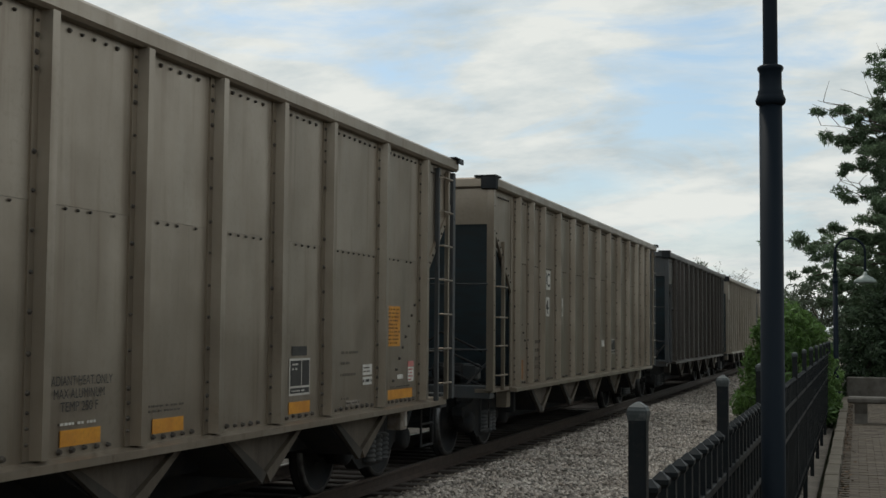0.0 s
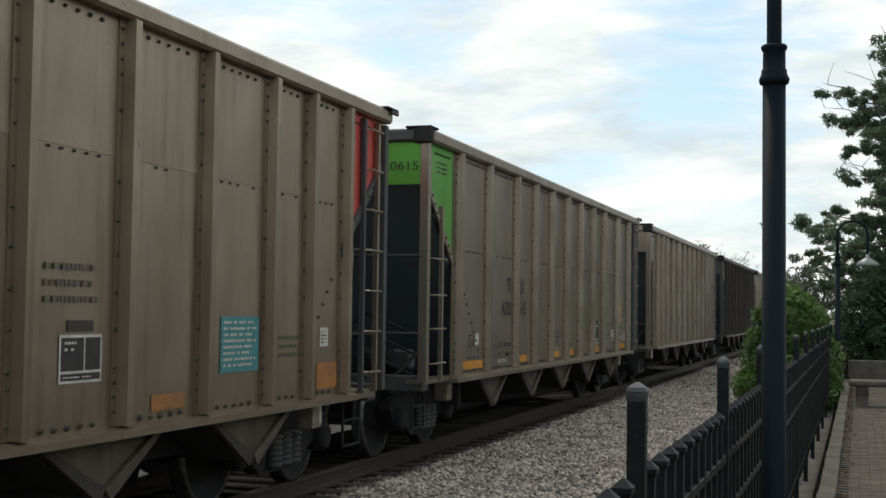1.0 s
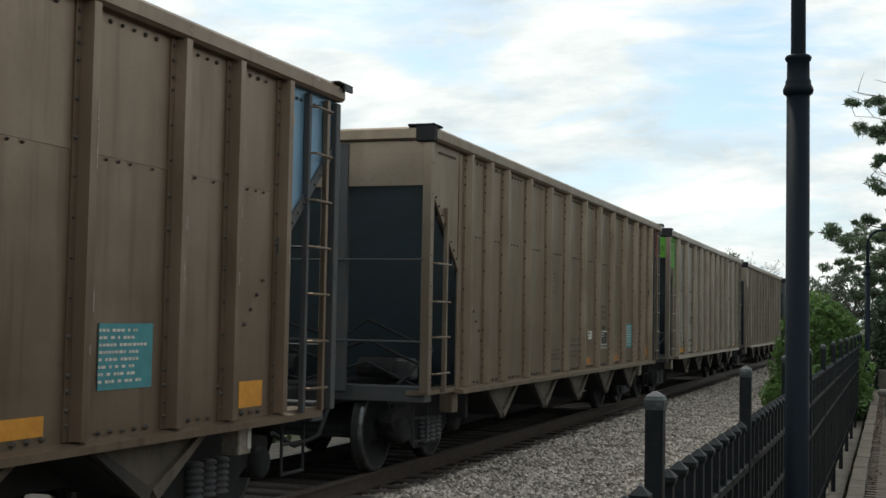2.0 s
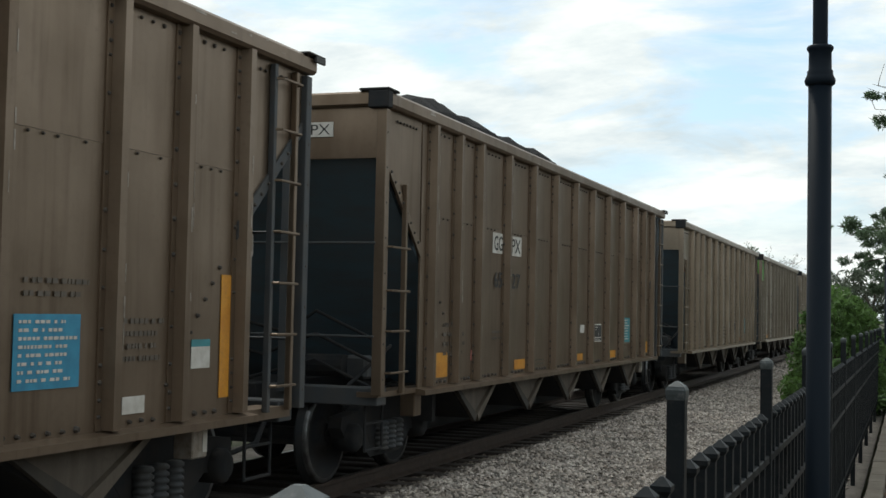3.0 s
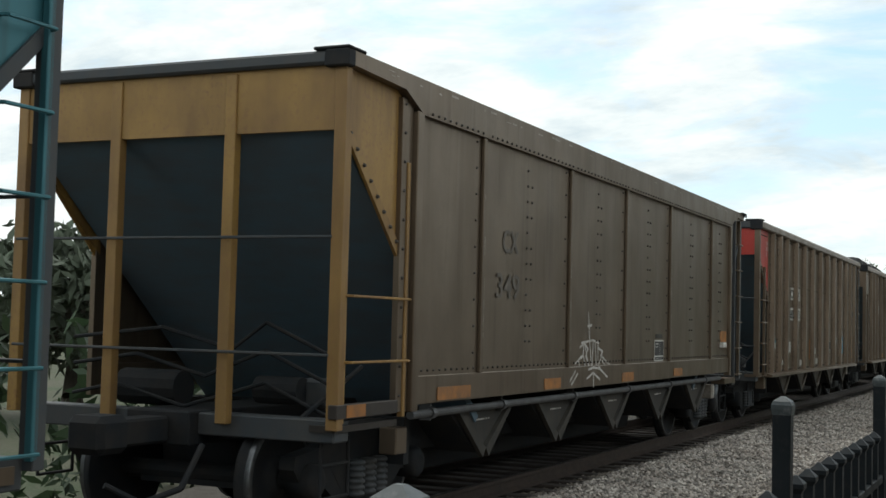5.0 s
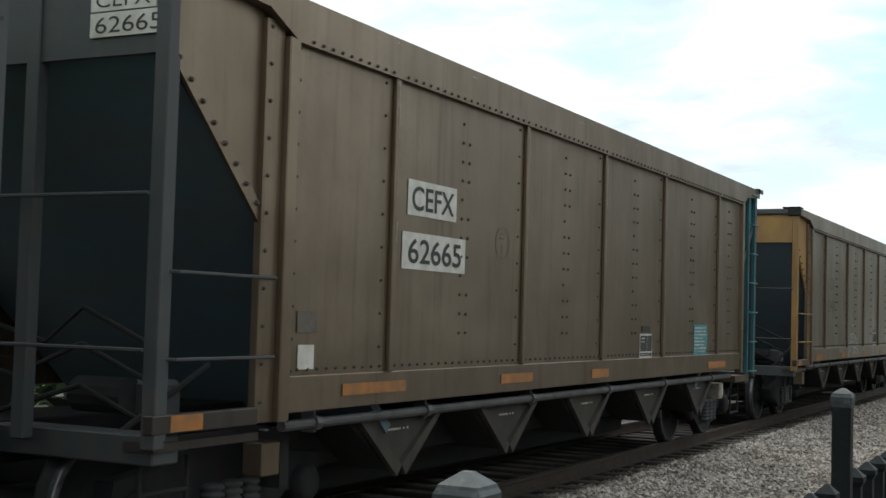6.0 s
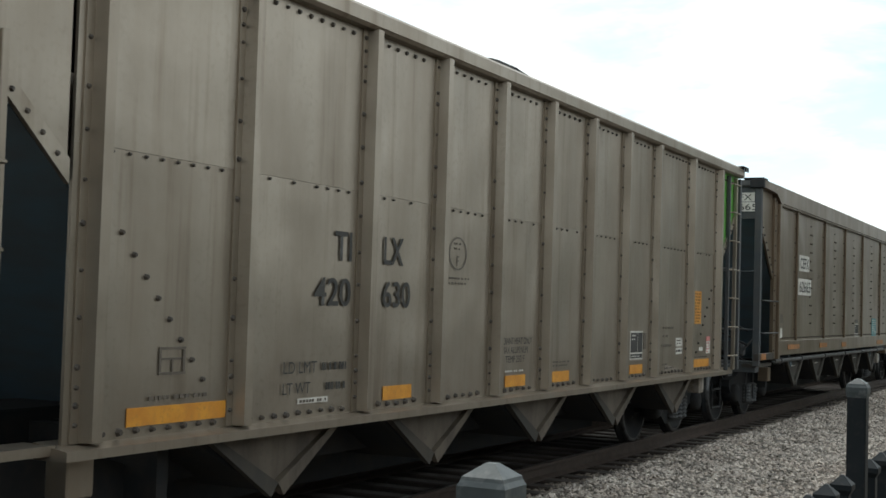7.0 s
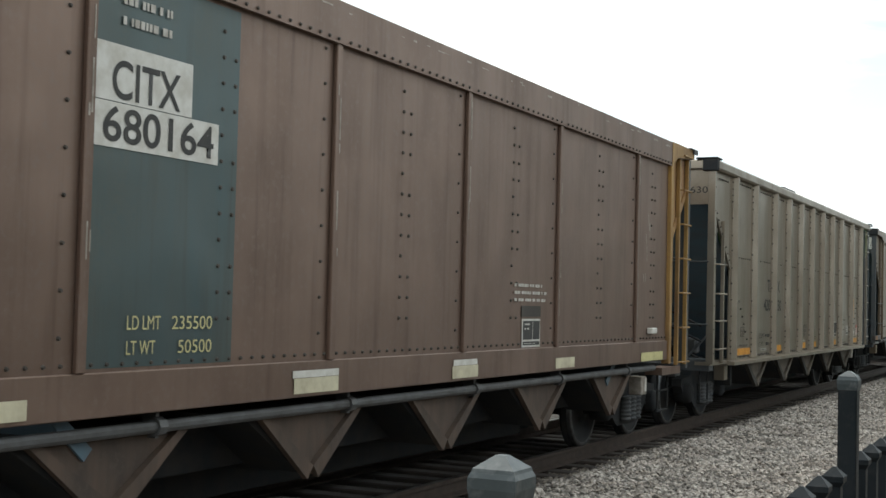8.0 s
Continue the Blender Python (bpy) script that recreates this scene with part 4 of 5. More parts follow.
    mark(g, [("plate", WHITE, "plate", -10.93, -10.47, 2.40, 2.645), ("plate", WHITE, "plate", -10.23, -9.74, 2.40, 2.645), ("text", BLACK, "GG", -10.88, -10.55, 2.435, 2.61), ("text", BLACK, "PX", -10.17, -9.79, 2.435, 2.61),
             ("text", BLACK, "65", -10.86, -10.54, 1.99, 2.18), ("text", BLACK, "27", -10.16, -9.78, 1.99, 2.18), ("plate", ORANGE, "reflector", -9.96, -9.49, 0.985, 1.105),
             *tx, ("bars", WHITE, 8, -3.56, -3.01, 1.25, 1.62), ("plate", ORANGE, "reflector", -6.84, -6.39, 1.0, 1.1), ("plate", ORANGE, "reflector", -4.59, -4.09, 0.98, 1.1), ("plate", ORANGE, "reflector", -1.71, -1.33, 1.0, 1.2),
             ("plate", PINK, "tag", -11.67, -11.5, 1.15, 1.27), ("bars", FADED, 4, -12.6, -11.9, 1.2, 1.6), ("bars", FADED, 2, -10.91, -10.51, 1.35, 1.5), ("bars", FADED, 2, -9.02, -8.53, 1.0, 1.1), ("plate", ORANGE, "reflector", -12.93, -12.45, 1.0, 1.26)], SHEET)
    part("plate", slab(bmesh.new(), 0.50, 1.02, -LENGTH + 0.046, -LENGTH + 0.062, 3.33, 3.47), WHITE, g)
    lettering("GGPX", 0.0, 0.46, 3.35, 3.45, 0, BLACK, g).matrix_basis = pose(0.53, -LENGTH + 0.044, 0, 0, 0, -90)
    cc = ribbed_car("dusty brown ribbed hopper car with a red rear end", BROWN, BROWN, RED, -48.4, 0.5, 2)
    mark(cc, [("plate", WHITE, "plate", -10.83, -10.39, 2.385, 2.645), ("plate", WHITE, "plate", -10.19, -9.72, 2.385, 2.645), ("text", BLACK, "CI", -10.83, -10.57, 2.425, 2.605), ("text", BLACK, "TX", -10.15, -9.78, 2.425, 2.605),
              ("plate", WHITE, "plate", -10.88, -10.39, 1.965, 2.225), ("plate", WHITE, "plate", -10.19, -9.67, 1.965, 2.225), ("text", BLACK, "680", -10.9, -10.54, 2.0, 2.185), ("text", BLACK, "671", -10.15, -9.73, 2.0, 2.185),
              ("box", None, None, -5.67, -5.21, 1.25, 1.53), ("plate", SKYBLUE, "placard", -3.6, -2.99, 1.21, 1.64), ("bars", WHITE, 8, -3.56, -3.02, 1.24, 1.62),
              ("text", CHALK, "FAH-Q", -4.64, -4.02, 1.45, 1.62), ("plate", WHITE, "tag", -7.75, -7.49, 1.24, 1.37), ("bars", FADED, 3, -7.73, -7.51, 1.26, 1.36), ("plate", WHITE, "reflector", -7.48, -7.21, 1.01, 1.13),
              ("plate", WHITE, "reflector", -9.68, -9.37, 1.01, 1.13), ("plate", WHITE, "reflector", -4.68, -4.51, 1.0, 1.12), ("plate", WHITE, "reflector", -2.53, -2.28, 1.01, 1.12),
              ("text", BLACK, "235800", -10.15, -9.82, 1.45, 1.53), ("text", BLACK, "50200", -10.11, -9.82, 1.30, 1.375), ("ring", FADED, None, -8.69, 2.28, 0.155, 0.14), ("bars", FADED, 2, -8.88, -8.48, 1.95, 2.02),
              ("plate", WHITE, "tag", -11.12, -10.81, 1.30, 1.52), ("plate", BLACK, "tag", -11.11, -11.01, 1.32, 1.50), ("plate", WHITE, "tag", -12.69, -12.48, 1.39, 1.50), ("plate", TEAL, "tag", -12.69, -12.48, 1.503, 1.58),
              ("plate", WHITE, "reflector", -11.78, -11.5, 1.06, 1.15), ("plate", DULL_ORANGE, "stripe", -8.4, -8.3, 1.12, 1.57), ("plate", ORANGE, "stripe", -1.33, -1.13, 1.05, 1.93), ("plate", WHITE, "tag", -1.72, -1.47, 1.27, 1.42), ("plate", TEAL, "tag", -1.72, -1.47, 1.42, 1.47), ("bars", FADED, 2, -3.53, -2.91, 1.72, 1.87), ("bars", FADED, 4, -2.62, -2.04, 1.32, 1.64)], SHEET)
    lettering("ROTARY\nCOUPLER\nEND", -13.55, -13.36, 3.14, 3.42, 1.519, WHITE, cc)
    for tx_, y0, y1 in (("CITX", 3.42, 3.515), ("680671", 3.29, 3.385)):
        lettering(tx_, -0.2 if y0 < 3.4 else -0.13, 0.2 if y0 < 3.4 else 0.15, y0, y1, 0, BLACK, cc).matrix_basis = pose(0.95, -LENGTH + 0.044, 0, 0, 0, -90)
    part("plate", slab(bmesh.new(), 0.72, 1.18, -LENGTH + 0.046, -LENGTH + 0.062, 3.265, 3.54), WHITE, cc)
    d = smooth_car("dull brown flat-sided hopper car with white graffiti", DUN, DUN, YELLOW, -64.38, 0.2, 3, DUN)
    mark(d, [("box", None, None, -5.4, -4.95, 1.28, 1.56), ("plate", DARK, "patch", -5.34, -5.02, 1.585, 1.64), ("plate", DULL_ORANGE, "reflector", -6.92, -6.44, 1.055, 1.165), ("plate", DULL_ORANGE, "reflector", -4.48, -4.01, 1.06, 1.165),
             ("plate", DULL_ORANGE, "reflector", -9.65, -9.15, 1.055, 1.165), ("plate", DULL_ORANGE, "reflector", -12.25, -11.55, 1.055, 1.165), ("plate", DULL_ORANGE, "tag", -1.52, -1.08, 1.53, 1.70), ("text", FADED, "349", -10.95, -10.35, 1.96, 2.2), ("text", FADED, "CX", -10.8, -10.4, 2.40, 2.62)], FLAT)
    part("retainer", slab(bmesh.new(), 1.55, 1.62, -1.55, -1.3, 1.44, 1.52, 0.01), WHITE, d)
    spray([[(-8.84, 1.12), (-8.68, 1.22)], [(-8.79, 1.08), (-8.6, 1.19)], [(-8.61, 1.3), (-8.4, 1.38)], [(-8.5, 1.33), (-8.37, 1.15)], [(-8.46, 1.48), (-8.32, 1.52), (-8.34, 1.39), (-8.41, 1.36)], [(-8.34, 1.39), (-8.24, 1.24)],
           [(-8.4, 1.53), (-8.01, 1.56), (-7.79, 1.53)], [(-8.29, 1.52), (-8.14, 1.26)], [(-8.29, 1.52), (-8.17, 1.46), (-8.25, 1.38), (-8.1, 1.25)], [(-8.12, 1.56), (-8.04, 1.25)], [(-7.99, 1.55), (-8.02, 1.22)],
           [(-7.92, 1.54), (-7.86, 1.25), (-7.8, 1.24), (-7.81, 1.52)], [(-7.81, 1.47), (-7.63, 1.43), (-7.7, 1.38)], [(-7.77, 1.28), (-7.66, 1.38)], [(-7.63, 1.36), (-7.27, 1.24)], [(-7.64, 1.32), (-7.29, 1.14)],
           [(-8.22, 1.23), (-8.04, 1.25), (-7.8, 1.23), (-7.52, 1.13)], [(-8.27, 1.13), (-8.05, 1.19), (-7.8, 1.11)], [(-8.04, 1.18), (-8.03, 1.03)], [(-8.18, 1.87), (-8.14, 1.69)], [(-8.2, 1.72), (-8.06, 1.73)], [(-8.14, 1.66), (-8.12, 1.58)]], 1.553, 0.026, CHALK, d)
    e = smooth_car("dusty brown flat-sided hopper car with a teal front ladder", EARTH, TEAL_PAINT, EARTH, -81.31, 0.2, 3, EARTH)
    for ob in e.children:
        if ob.name.startswith("ladder_stile") or ob.name.startswith("rung"):
            if max(v.co.y for v in ob.data.vertices) > -2:
                ob.material_slots[0].material = TEAL_PAINT
    mark(e, [("plate", WHITE, "plate", -11.09, -10.27, 2.44, 2.71), ("text", BLACK, "CEFX", -11.03, -10.32, 2.48, 2.665), ("plate", WHITE, "plate", -11.16, -10.09, 2.03, 2.31), ("text", BLACK, "62665", -11.07, -10.17, 2.075, 2.265),
             ("box", None, None, -5.51, -5.07, 1.27, 1.54), ("plate", DARK, "patch", -5.44, -5.14, 1.56, 1.63), ("plate", TEAL, "placard", -3.32, -2.7, 1.27, 1.66), ("bars", WHITE, 8, -3.28, -2.73, 1.29, 1.64),
             ("plate", WHITE, "tag", -12.52, -12.33, 1.31, 1.47), ("plate", FADED, "holder", -12.54, -12.3, 1.55, 1.69), ("ring", FADED, None, -9.34, 2.33, 0.15, 0.14),
             ("plate", DULL_ORANGE, "reflector", -11.99, -11.09, 1.12, 1.20), ("plate", DULL_ORANGE, "reflector", -9.36, -8.66, 1.11, 1.19), ("plate", DULL_ORANGE, "reflector", -7.11, -6.61, 1.09, 1.18), ("plate", DULL_ORANGE, "reflector", -2.7, -1.81, 1.08, 1.17)], FLAT)
    for tx_, y0, y1 in (("CEFX", 3.40, 3.49), ("62665", 3.25, 3.345)):
        lettering(tx_, -0.24, 0.24 if y0 < 3.35 else 0.16, y0, y1, 0, BLACK, e).matrix_basis = pose(1.26, -FLAT_LENGTH + 0.044, 0, 0, 0, -90)
    part("plate", slab(bmesh.new(), 0.98, 1.54, -FLAT_LENGTH + 0.046, -FLAT_LENGTH + 0.062, 3.23, 3.37), WHITE, e)
    part("plate", slab(bmesh.new(), 0.98, 1.46, -FLAT_LENGTH + 0.046, -FLAT_LENGTH + 0.062, 3.38, 3.515), WHITE, e)
    for y in FLAT_TIPS:
        bars(1, y - 0.16, y + 0.22, 0.80, 0.84, 1.447, CHALK, e, 3)
        bars(1, y - 0.16, y + 0.22, 0.80, 0.84, 1.447, CHALK, d, 3)
    f = ribbed_car("grey aluminium ribbed hopper car with a green front end", GREY, GREEN, GREY, -96.39, 0.62, 7, None, POSTS, 2.46, [(-14.2, 0.3), (-8.2, 0.55), (-7.4, 0.92), (-5.5, 0.8), (-4.8, 0.45), (-0.3, 0.3)])
    grey_pair(f, "630")
    lettering("TILX 420630", -0.70, 0.22, 3.28, 3.37, 0, BLACK, f).matrix_basis = pose(1.24, -LENGTH + 0.056, 0, 0, 0, -90)
    lettering("TILX 420615", -0.70, 0.22, 3.28, 3.38, 0, DARK, a).matrix_basis = pose(1.22, -LENGTH + 0.056, 0, 0, 0, -90)
    h = smooth_car("red-brown flat-sided hopper car with a rusty yellow ladder", RUST, RUSTY_YELLOW, RUST, -112.02, 0.2, 3, YELLOW)
    mark(h, [("plate", SLATE, "repainted_patch", -11.3, -10.0, 1.29, 3.40)], FLAT, -0.005)
    mark(h, [("plate", WHITE, "plate", -11.27, -10.46, 2.695, 3.0), ("plate", WHITE, "plate", -11.27, -10.2, 2.45, 2.69), ("text", BLACK, "CITX", -11.14, -10.57, 2.71, 2.92), ("text", BLACK, "680164", -11.2, -10.25, 2.48, 2.67),
             ("text", LIME, "LD LMT", -10.96, -10.68, 1.49, 1.565), ("text", LIME, "235500", -10.58, -10.21, 1.49, 1.565), ("text", LIME, "LT WT", -10.96, -10.72, 1.355, 1.43), ("text", LIME, "50500", -10.52, -10.21, 1.355, 1.43),
             ("bars", CHALK, 2, -11.07, -10.58, 3.08, 3.3), ("box", None, None, -5.53, -5.1, 1.28, 1.54), ("plate", DARK, "patch", -5.55, -5.09, 1.56, 1.66), ("bars", CHALK, 3, -5.73, -4.94, 1.68, 1.88),
             ("plate", CREAM, "reflector", -9.34, -8.79, 1.06, 1.16), ("plate", CREAM, "reflector", -7.01, -6.52, 1.06, 1.16), ("plate", CREAM, "reflector", -4.73, -4.22, 1.06, 1.16), ("plate", LIME, "reflector", -2.04, -1.2, 1.045, 1.145), ("plate", CREAM, "reflector", -12.17, -11.69, 1.06, 1.16),
             ("plate", WHITE, "scrape", -9.36, -8.79, 1.163, 1.21), ("plate", WHITE, "scrape", -6.99, -6.54, 1.163, 1.21)], FLAT, 0.002)
    part("retainer", slab(bmesh.new(), 1.55, 1.62, -1.75, -1.55, 1.36, 1.43, 0.01), WHITE, h)
    spray([[(-1.76, 2.76), (-1.72, 2.58)], [(-1.84, 2.52), (-1.80, 2.36)], [(-1.80, 2.34), (-1.79, 2.22)], [(-1.92, 2.05), (-1.90, 1.97)], [(-1.84, 2.06), (-1.83, 1.98)], [(-1.70, 2.66), (-1.69, 2.50)]], 1.553, 0.022, SCUFF, h)
    part("chord_end", prism(bmesh.new(), [(0.0, FLAT_TOP + 0.004), (-0.98, FLAT_TOP + 0.004), (-0.98, 3.425), (-0.72, CHORD - 0.056), (0.0, CHORD - 0.006)], 1.59, 1.605), YELLOW, h)

    scuffs(d, RIBS, 1.5855, 1, 40, FLAT_TOP)
    scuffs(e, RIBS, 1.5855, 2, 14, FLAT_TOP)
    scuffs(h, RIBS, 1.5855, 3, 40, FLAT_TOP)
    # along the posts, the pale streaks paint in edge highlights
    scuffs(cc, [p - 0.03 for p in CLOSE_POSTS], SHEET + 0.0885, 4)
    scuffs(g, [p - 0.03 for p in CLOSE_POSTS], SHEET + 0.0885, 5, 16)
    scuffs(b, [p - 0.03 for p in CLOSE_POSTS[::2]], SHEET + 0.0885, 6, 10)


build_train()


# ---- ground, track and path ----
PATH_Z = 0.10
FENCE_X = -0.622


def sheet(name, x0, x1, y0, y1, nx, ny, height, material, label, category, kind="structure", seed=0):
    bm = bmesh.new()
    vs = [[bm.verts.new((x0 + (x1 - x0) * i / nx, y0 + (y1 - y0) * j / ny, height(x0 + (x1 - x0) * i / nx, y0 + (y1 - y0) * j / ny))) for i in range(nx + 1)] for j in range(ny + 1)]
    for j in range(ny):
        for i in range(nx):
            bm.faces.new((vs[j][i], vs[j][i + 1], vs[j + 1][i + 1], vs[j + 1][i]))
    me = bpy.data.meshes.new(name)
    bm.to_mesh(me); bm.free()
    me.materials.append(material)
    for p in me.polygons:
        p.use_smooth = True
    return tagged(new(name, me), label, category, kind=kind)


def bed_height(x, y):
    """The ballast: flat under the ties, a shoulder, then a gentle rise to the fence."""
    a = x - TRACK_X
    base = -0.225 + 0.065 * min(1.0, max(0.0, abs(a) - 0.85) / 0.55)
    if abs(a) > 1.5:
        base -= 0.07 * min(1.0, (abs(a) - 1.5) / 2)
    return base + (0.012 if abs(a) < 1.4 else 0.030) * noise.noise(Vector((x * 1.3, y * 1.3, 0))) + 0.012 * noise.noise(Vector((x * 5, y * 5, 4)))


sheet("ground", -900, 900, -700, 1500, 24, 24, lambda x, y: -0.42, SOIL, "dull soil and rough grass beside the railway", "ground")
sheet("ballast_bed", -8.6, -0.50, -8, 150, 50, 640, bed_height, BED, "grey crushed stone ballast around the track", "ballast")


def scatter_stones(name, count, x0, x1, y0, y1, size, material, label, seed, density=None):
    rng = np.random.default_rng(seed)
    base = np.array([(1, 0, 0), (-1, 0, 0), (0, 1, 0), (0, -1, 0), (0, 0, 1), (0, 0, -1)], float)
    tri = np.array([(0, 2, 4), (2, 1, 4), (1, 3, 4), (3, 0, 4), (2, 0, 5), (1, 2, 5), (3, 1, 5), (0, 3, 5)])
    x = rng.uniform(x0, x1, count)
    y = y0 + (y1 - y0) * rng.uniform(0, 1, count) ** (density or 1.0)
    r = size * rng.uniform(0.55, 1.35, count)
    z = np.array([bed_height(a, b) for a, b in zip(x, y)]) + r * 0.25
    ang, tilt = rng.uniform(0, 6.28, count), rng.uniform(-0.7, 0.7, count)
    v = base[None] * r[:, None, None] * rng.uniform(0.55, 1.15, (count, 6, 1)) * np.stack([rng.uniform(0.8, 1.4, count), np.ones(count), rng.uniform(0.5, 0.9, count)], -1)[:, None]
    c, s = np.cos(tilt)[:, None], np.sin(tilt)[:, None]
    v = np.stack([c * v[..., 0] - s * v[..., 2], v[..., 1], s * v[..., 0] + c * v[..., 2]], -1)
    c, s = np.cos(ang)[:, None], np.sin(ang)[:, None]
    v = np.stack([c * v[..., 0] - s * v[..., 1], s * v[..., 0] + c * v[..., 1], v[..., 2]], -1)
    v += np.stack([x, y, z], -1)[:, None]
    f = tri[None] + 6 * np.arange(count)[:, None, None]
    me = soup(name, v.reshape(-1, 3).tolist(), f.reshape(-1, 3).tolist())
    me.materials.append(material)
    return tagged(new(name, me), label, "ballast", kind="stuff")


scatter_stones("ballast_stones", 68000, -4.97, -0.68, 3.5, 45, 0.033, STONE, "loose pale grey and tan crushed ballast stones", 1, 1.5)
scatter_stones("near_ballast_stones", 14000, -5.0, -0.68, -7, 3.5, 0.034, STONE, "loose pale crushed ballast stones beside the fence", 6)
# stones coloured near-black for the shade beneath the cars
scatter_stones("oily_ballast_stones", 9000, -7.3, -5.26, 4, 40, 0.032, OILY_SHADED, "oily ballast stones between the ties, darkened for the train's shade", 2, 1.4)
scatter_stones("dusty_ballast_stones", 7000, -5.32, -4.94, 4, 45, 0.033, DUSTY, "dusty brown-grey ballast stones between the tie ends", 3, 1.3)
scatter_stones("far_ballast_stones", 9000, -5.1, -0.9, 45, 110, 0.05, STONE, "loose crushed stones far along the track", 5, 1.3)


def build_track():
    track = thing("railway_track", "rusty steel rails on dark creosoted ties", "railway track", kind="structure")
    tie = once("tie", lambda b: slab(b, -1.3, 1.3, -0.11, 0.11, -0.17, 0.0, 0.015))
    rnd = random.Random(5)
    for k in range(230):
        ob = part("tie", tie, TIE, track, at=(TRACK_X + rnd.uniform(-0.03, 0.03), -6 + k * 0.5, -0.165 + rnd.uniform(-0.008, 0.006)))
        ob.rotation_euler = (0, 0, rnd.uniform(-0.012, 0.012))
    prof = [(-0.075, -0.165), (-0.075, -0.15), (-0.012, -0.125), (-0.012, -0.045), (-0.036, -0.035), (-0.036, -0.006), (-0.028, 0.0), (0.028, 0.0), (0.036, -0.006), (0.036, -0.035), (0.012, -0.045), (0.012, -0.125), (0.075, -0.15), (0.075, -0.165)]
    for s in (-0.753, 0.753):
        bm = bmesh.new()
        a = [bm.verts.new((TRACK_X + s + x, -8, z)) for x, z in prof]
        b = [bm.verts.new((TRACK_X + s + x, 190, z)) for x, z in prof]
        n = len(prof)
        fs = [bm.faces.new((a[i], a[(i + 1) % n], b[(i + 1) % n], b[i])) for i in range(n)] + [bm.faces.new(a), bm.faces.new(b[::-1])]
        bmesh.ops.recalc_face_normals(bm, faces=fs)
        rail = part("rail", bm, RAIL, track)
        bm = slab(bmesh.new(), TRACK_X + s - 0.026, TRACK_X + s + 0.026, -8, 190, 0.0, 0.002)
        part("running_surface", bm, RAIL_TOP, rail, "bright worn top of the rail")


build_track()


def build_path():
    base = slab(bmesh.new(), -0.30, 6.0, -6, 33.2, -0.42, PATH_Z - 0.012)
    me = bpy.data.meshes.new("path")
    base.to_mesh(me); base.free()
    me.materials.append(JOINT)
    path = tagged(new("path", me), "brown brick-paved footpath along the fence", "footpath", kind="structure")
    rnd = random.Random(8)
    brick = once("paver", lambda b: slab(b, -0.097, 0.097, -0.047, 0.047, -0.05, 0.0, 0.004))
    rest = []
    n = 0
    for j in range(385):
        y = -5.4 + j * 0.1
        for i in range(31):
            x = -0.12 + i * 0.2 + (0.1 if j % 2 else 0.0)
            z = PATH_Z + rnd.uniform(-0.003, 0.003)
            if 13.4 < y < 22.0 and x < 0.64 and n < 300:
                ob = part("paver", brick, PAVER, path, at=(x, y, z))
                n += 1
            else:
                rest.append((x, y, z))
    box = np.array([(sx * 0.097, sy * 0.047, sz) for sz in (-0.02, 0.0) for sx, sy in ((-1, -1), (1, -1), (1, 1), (-1, 1))])
    quads = np.array([(4, 5, 6, 7), (0, 1, 5, 4), (1, 2, 6, 5), (2, 3, 7, 6), (3, 0, 4, 7)])
    vs = np.array(rest)[:, None] + box[None]
    fs = quads[None] + 8 * np.arange(len(rest))[:, None, None]
    ob = part("pavers", soup("pavers", vs.reshape(-1, 3).tolist(), fs.reshape(-1, 4).tolist()), PAVER, path)
    tagged(ob, kind="stuff")
    # stone edging between the path and the fence
    edge = thing("edging", "tan concrete edging strip beside the path", "kerb", kind="structure")
    block = once("edging_block", lambda b: slab(b, -0.075, 0.075, -0.295, 0.295, -0.45, 0.0, 0.008))
    for k in range(65):
        part("edging_block", block, KERB, edge, at=(-0.30 + rnd.uniform(-0.006, 0.006), -5.7 + 0.6 * k, PATH_Z + 0.05 + rnd.uniform(-0.006, 0.006)))
    # fallen leaves along the edging
    verts, faces = [], []
    for k in range(420):
        x, y, a, r = -0.21 + abs(rnd.gauss(0, 0.06)), rnd.uniform(9, 32), rnd.uniform(0, 6.28), rnd.uniform(0.015, 0.04)
        if rnd.random() < 0.12:
            x = rnd.uniform(-0.2, 1.4)
        i = len(verts)
        for q in range(4):
            verts.append((x + r * math.cos(a + q * 1.57) * (1.0 if q % 2 else 0.55), y + r * math.sin(a + q * 1.57) * (1.0 if q % 2 else 0.55), PATH_Z + 0.006 + rnd.uniform(0, 0.02)))
        faces.append((i, i + 1, i + 2, i + 3))
    me = soup("fallen_leaves", verts, faces)
    me.materials.append(DEADLEAF)
    tagged(new("fallen_leaves", me), "dry brown fallen leaves along the path's edge", "leaves", kind="stuff")


build_path()


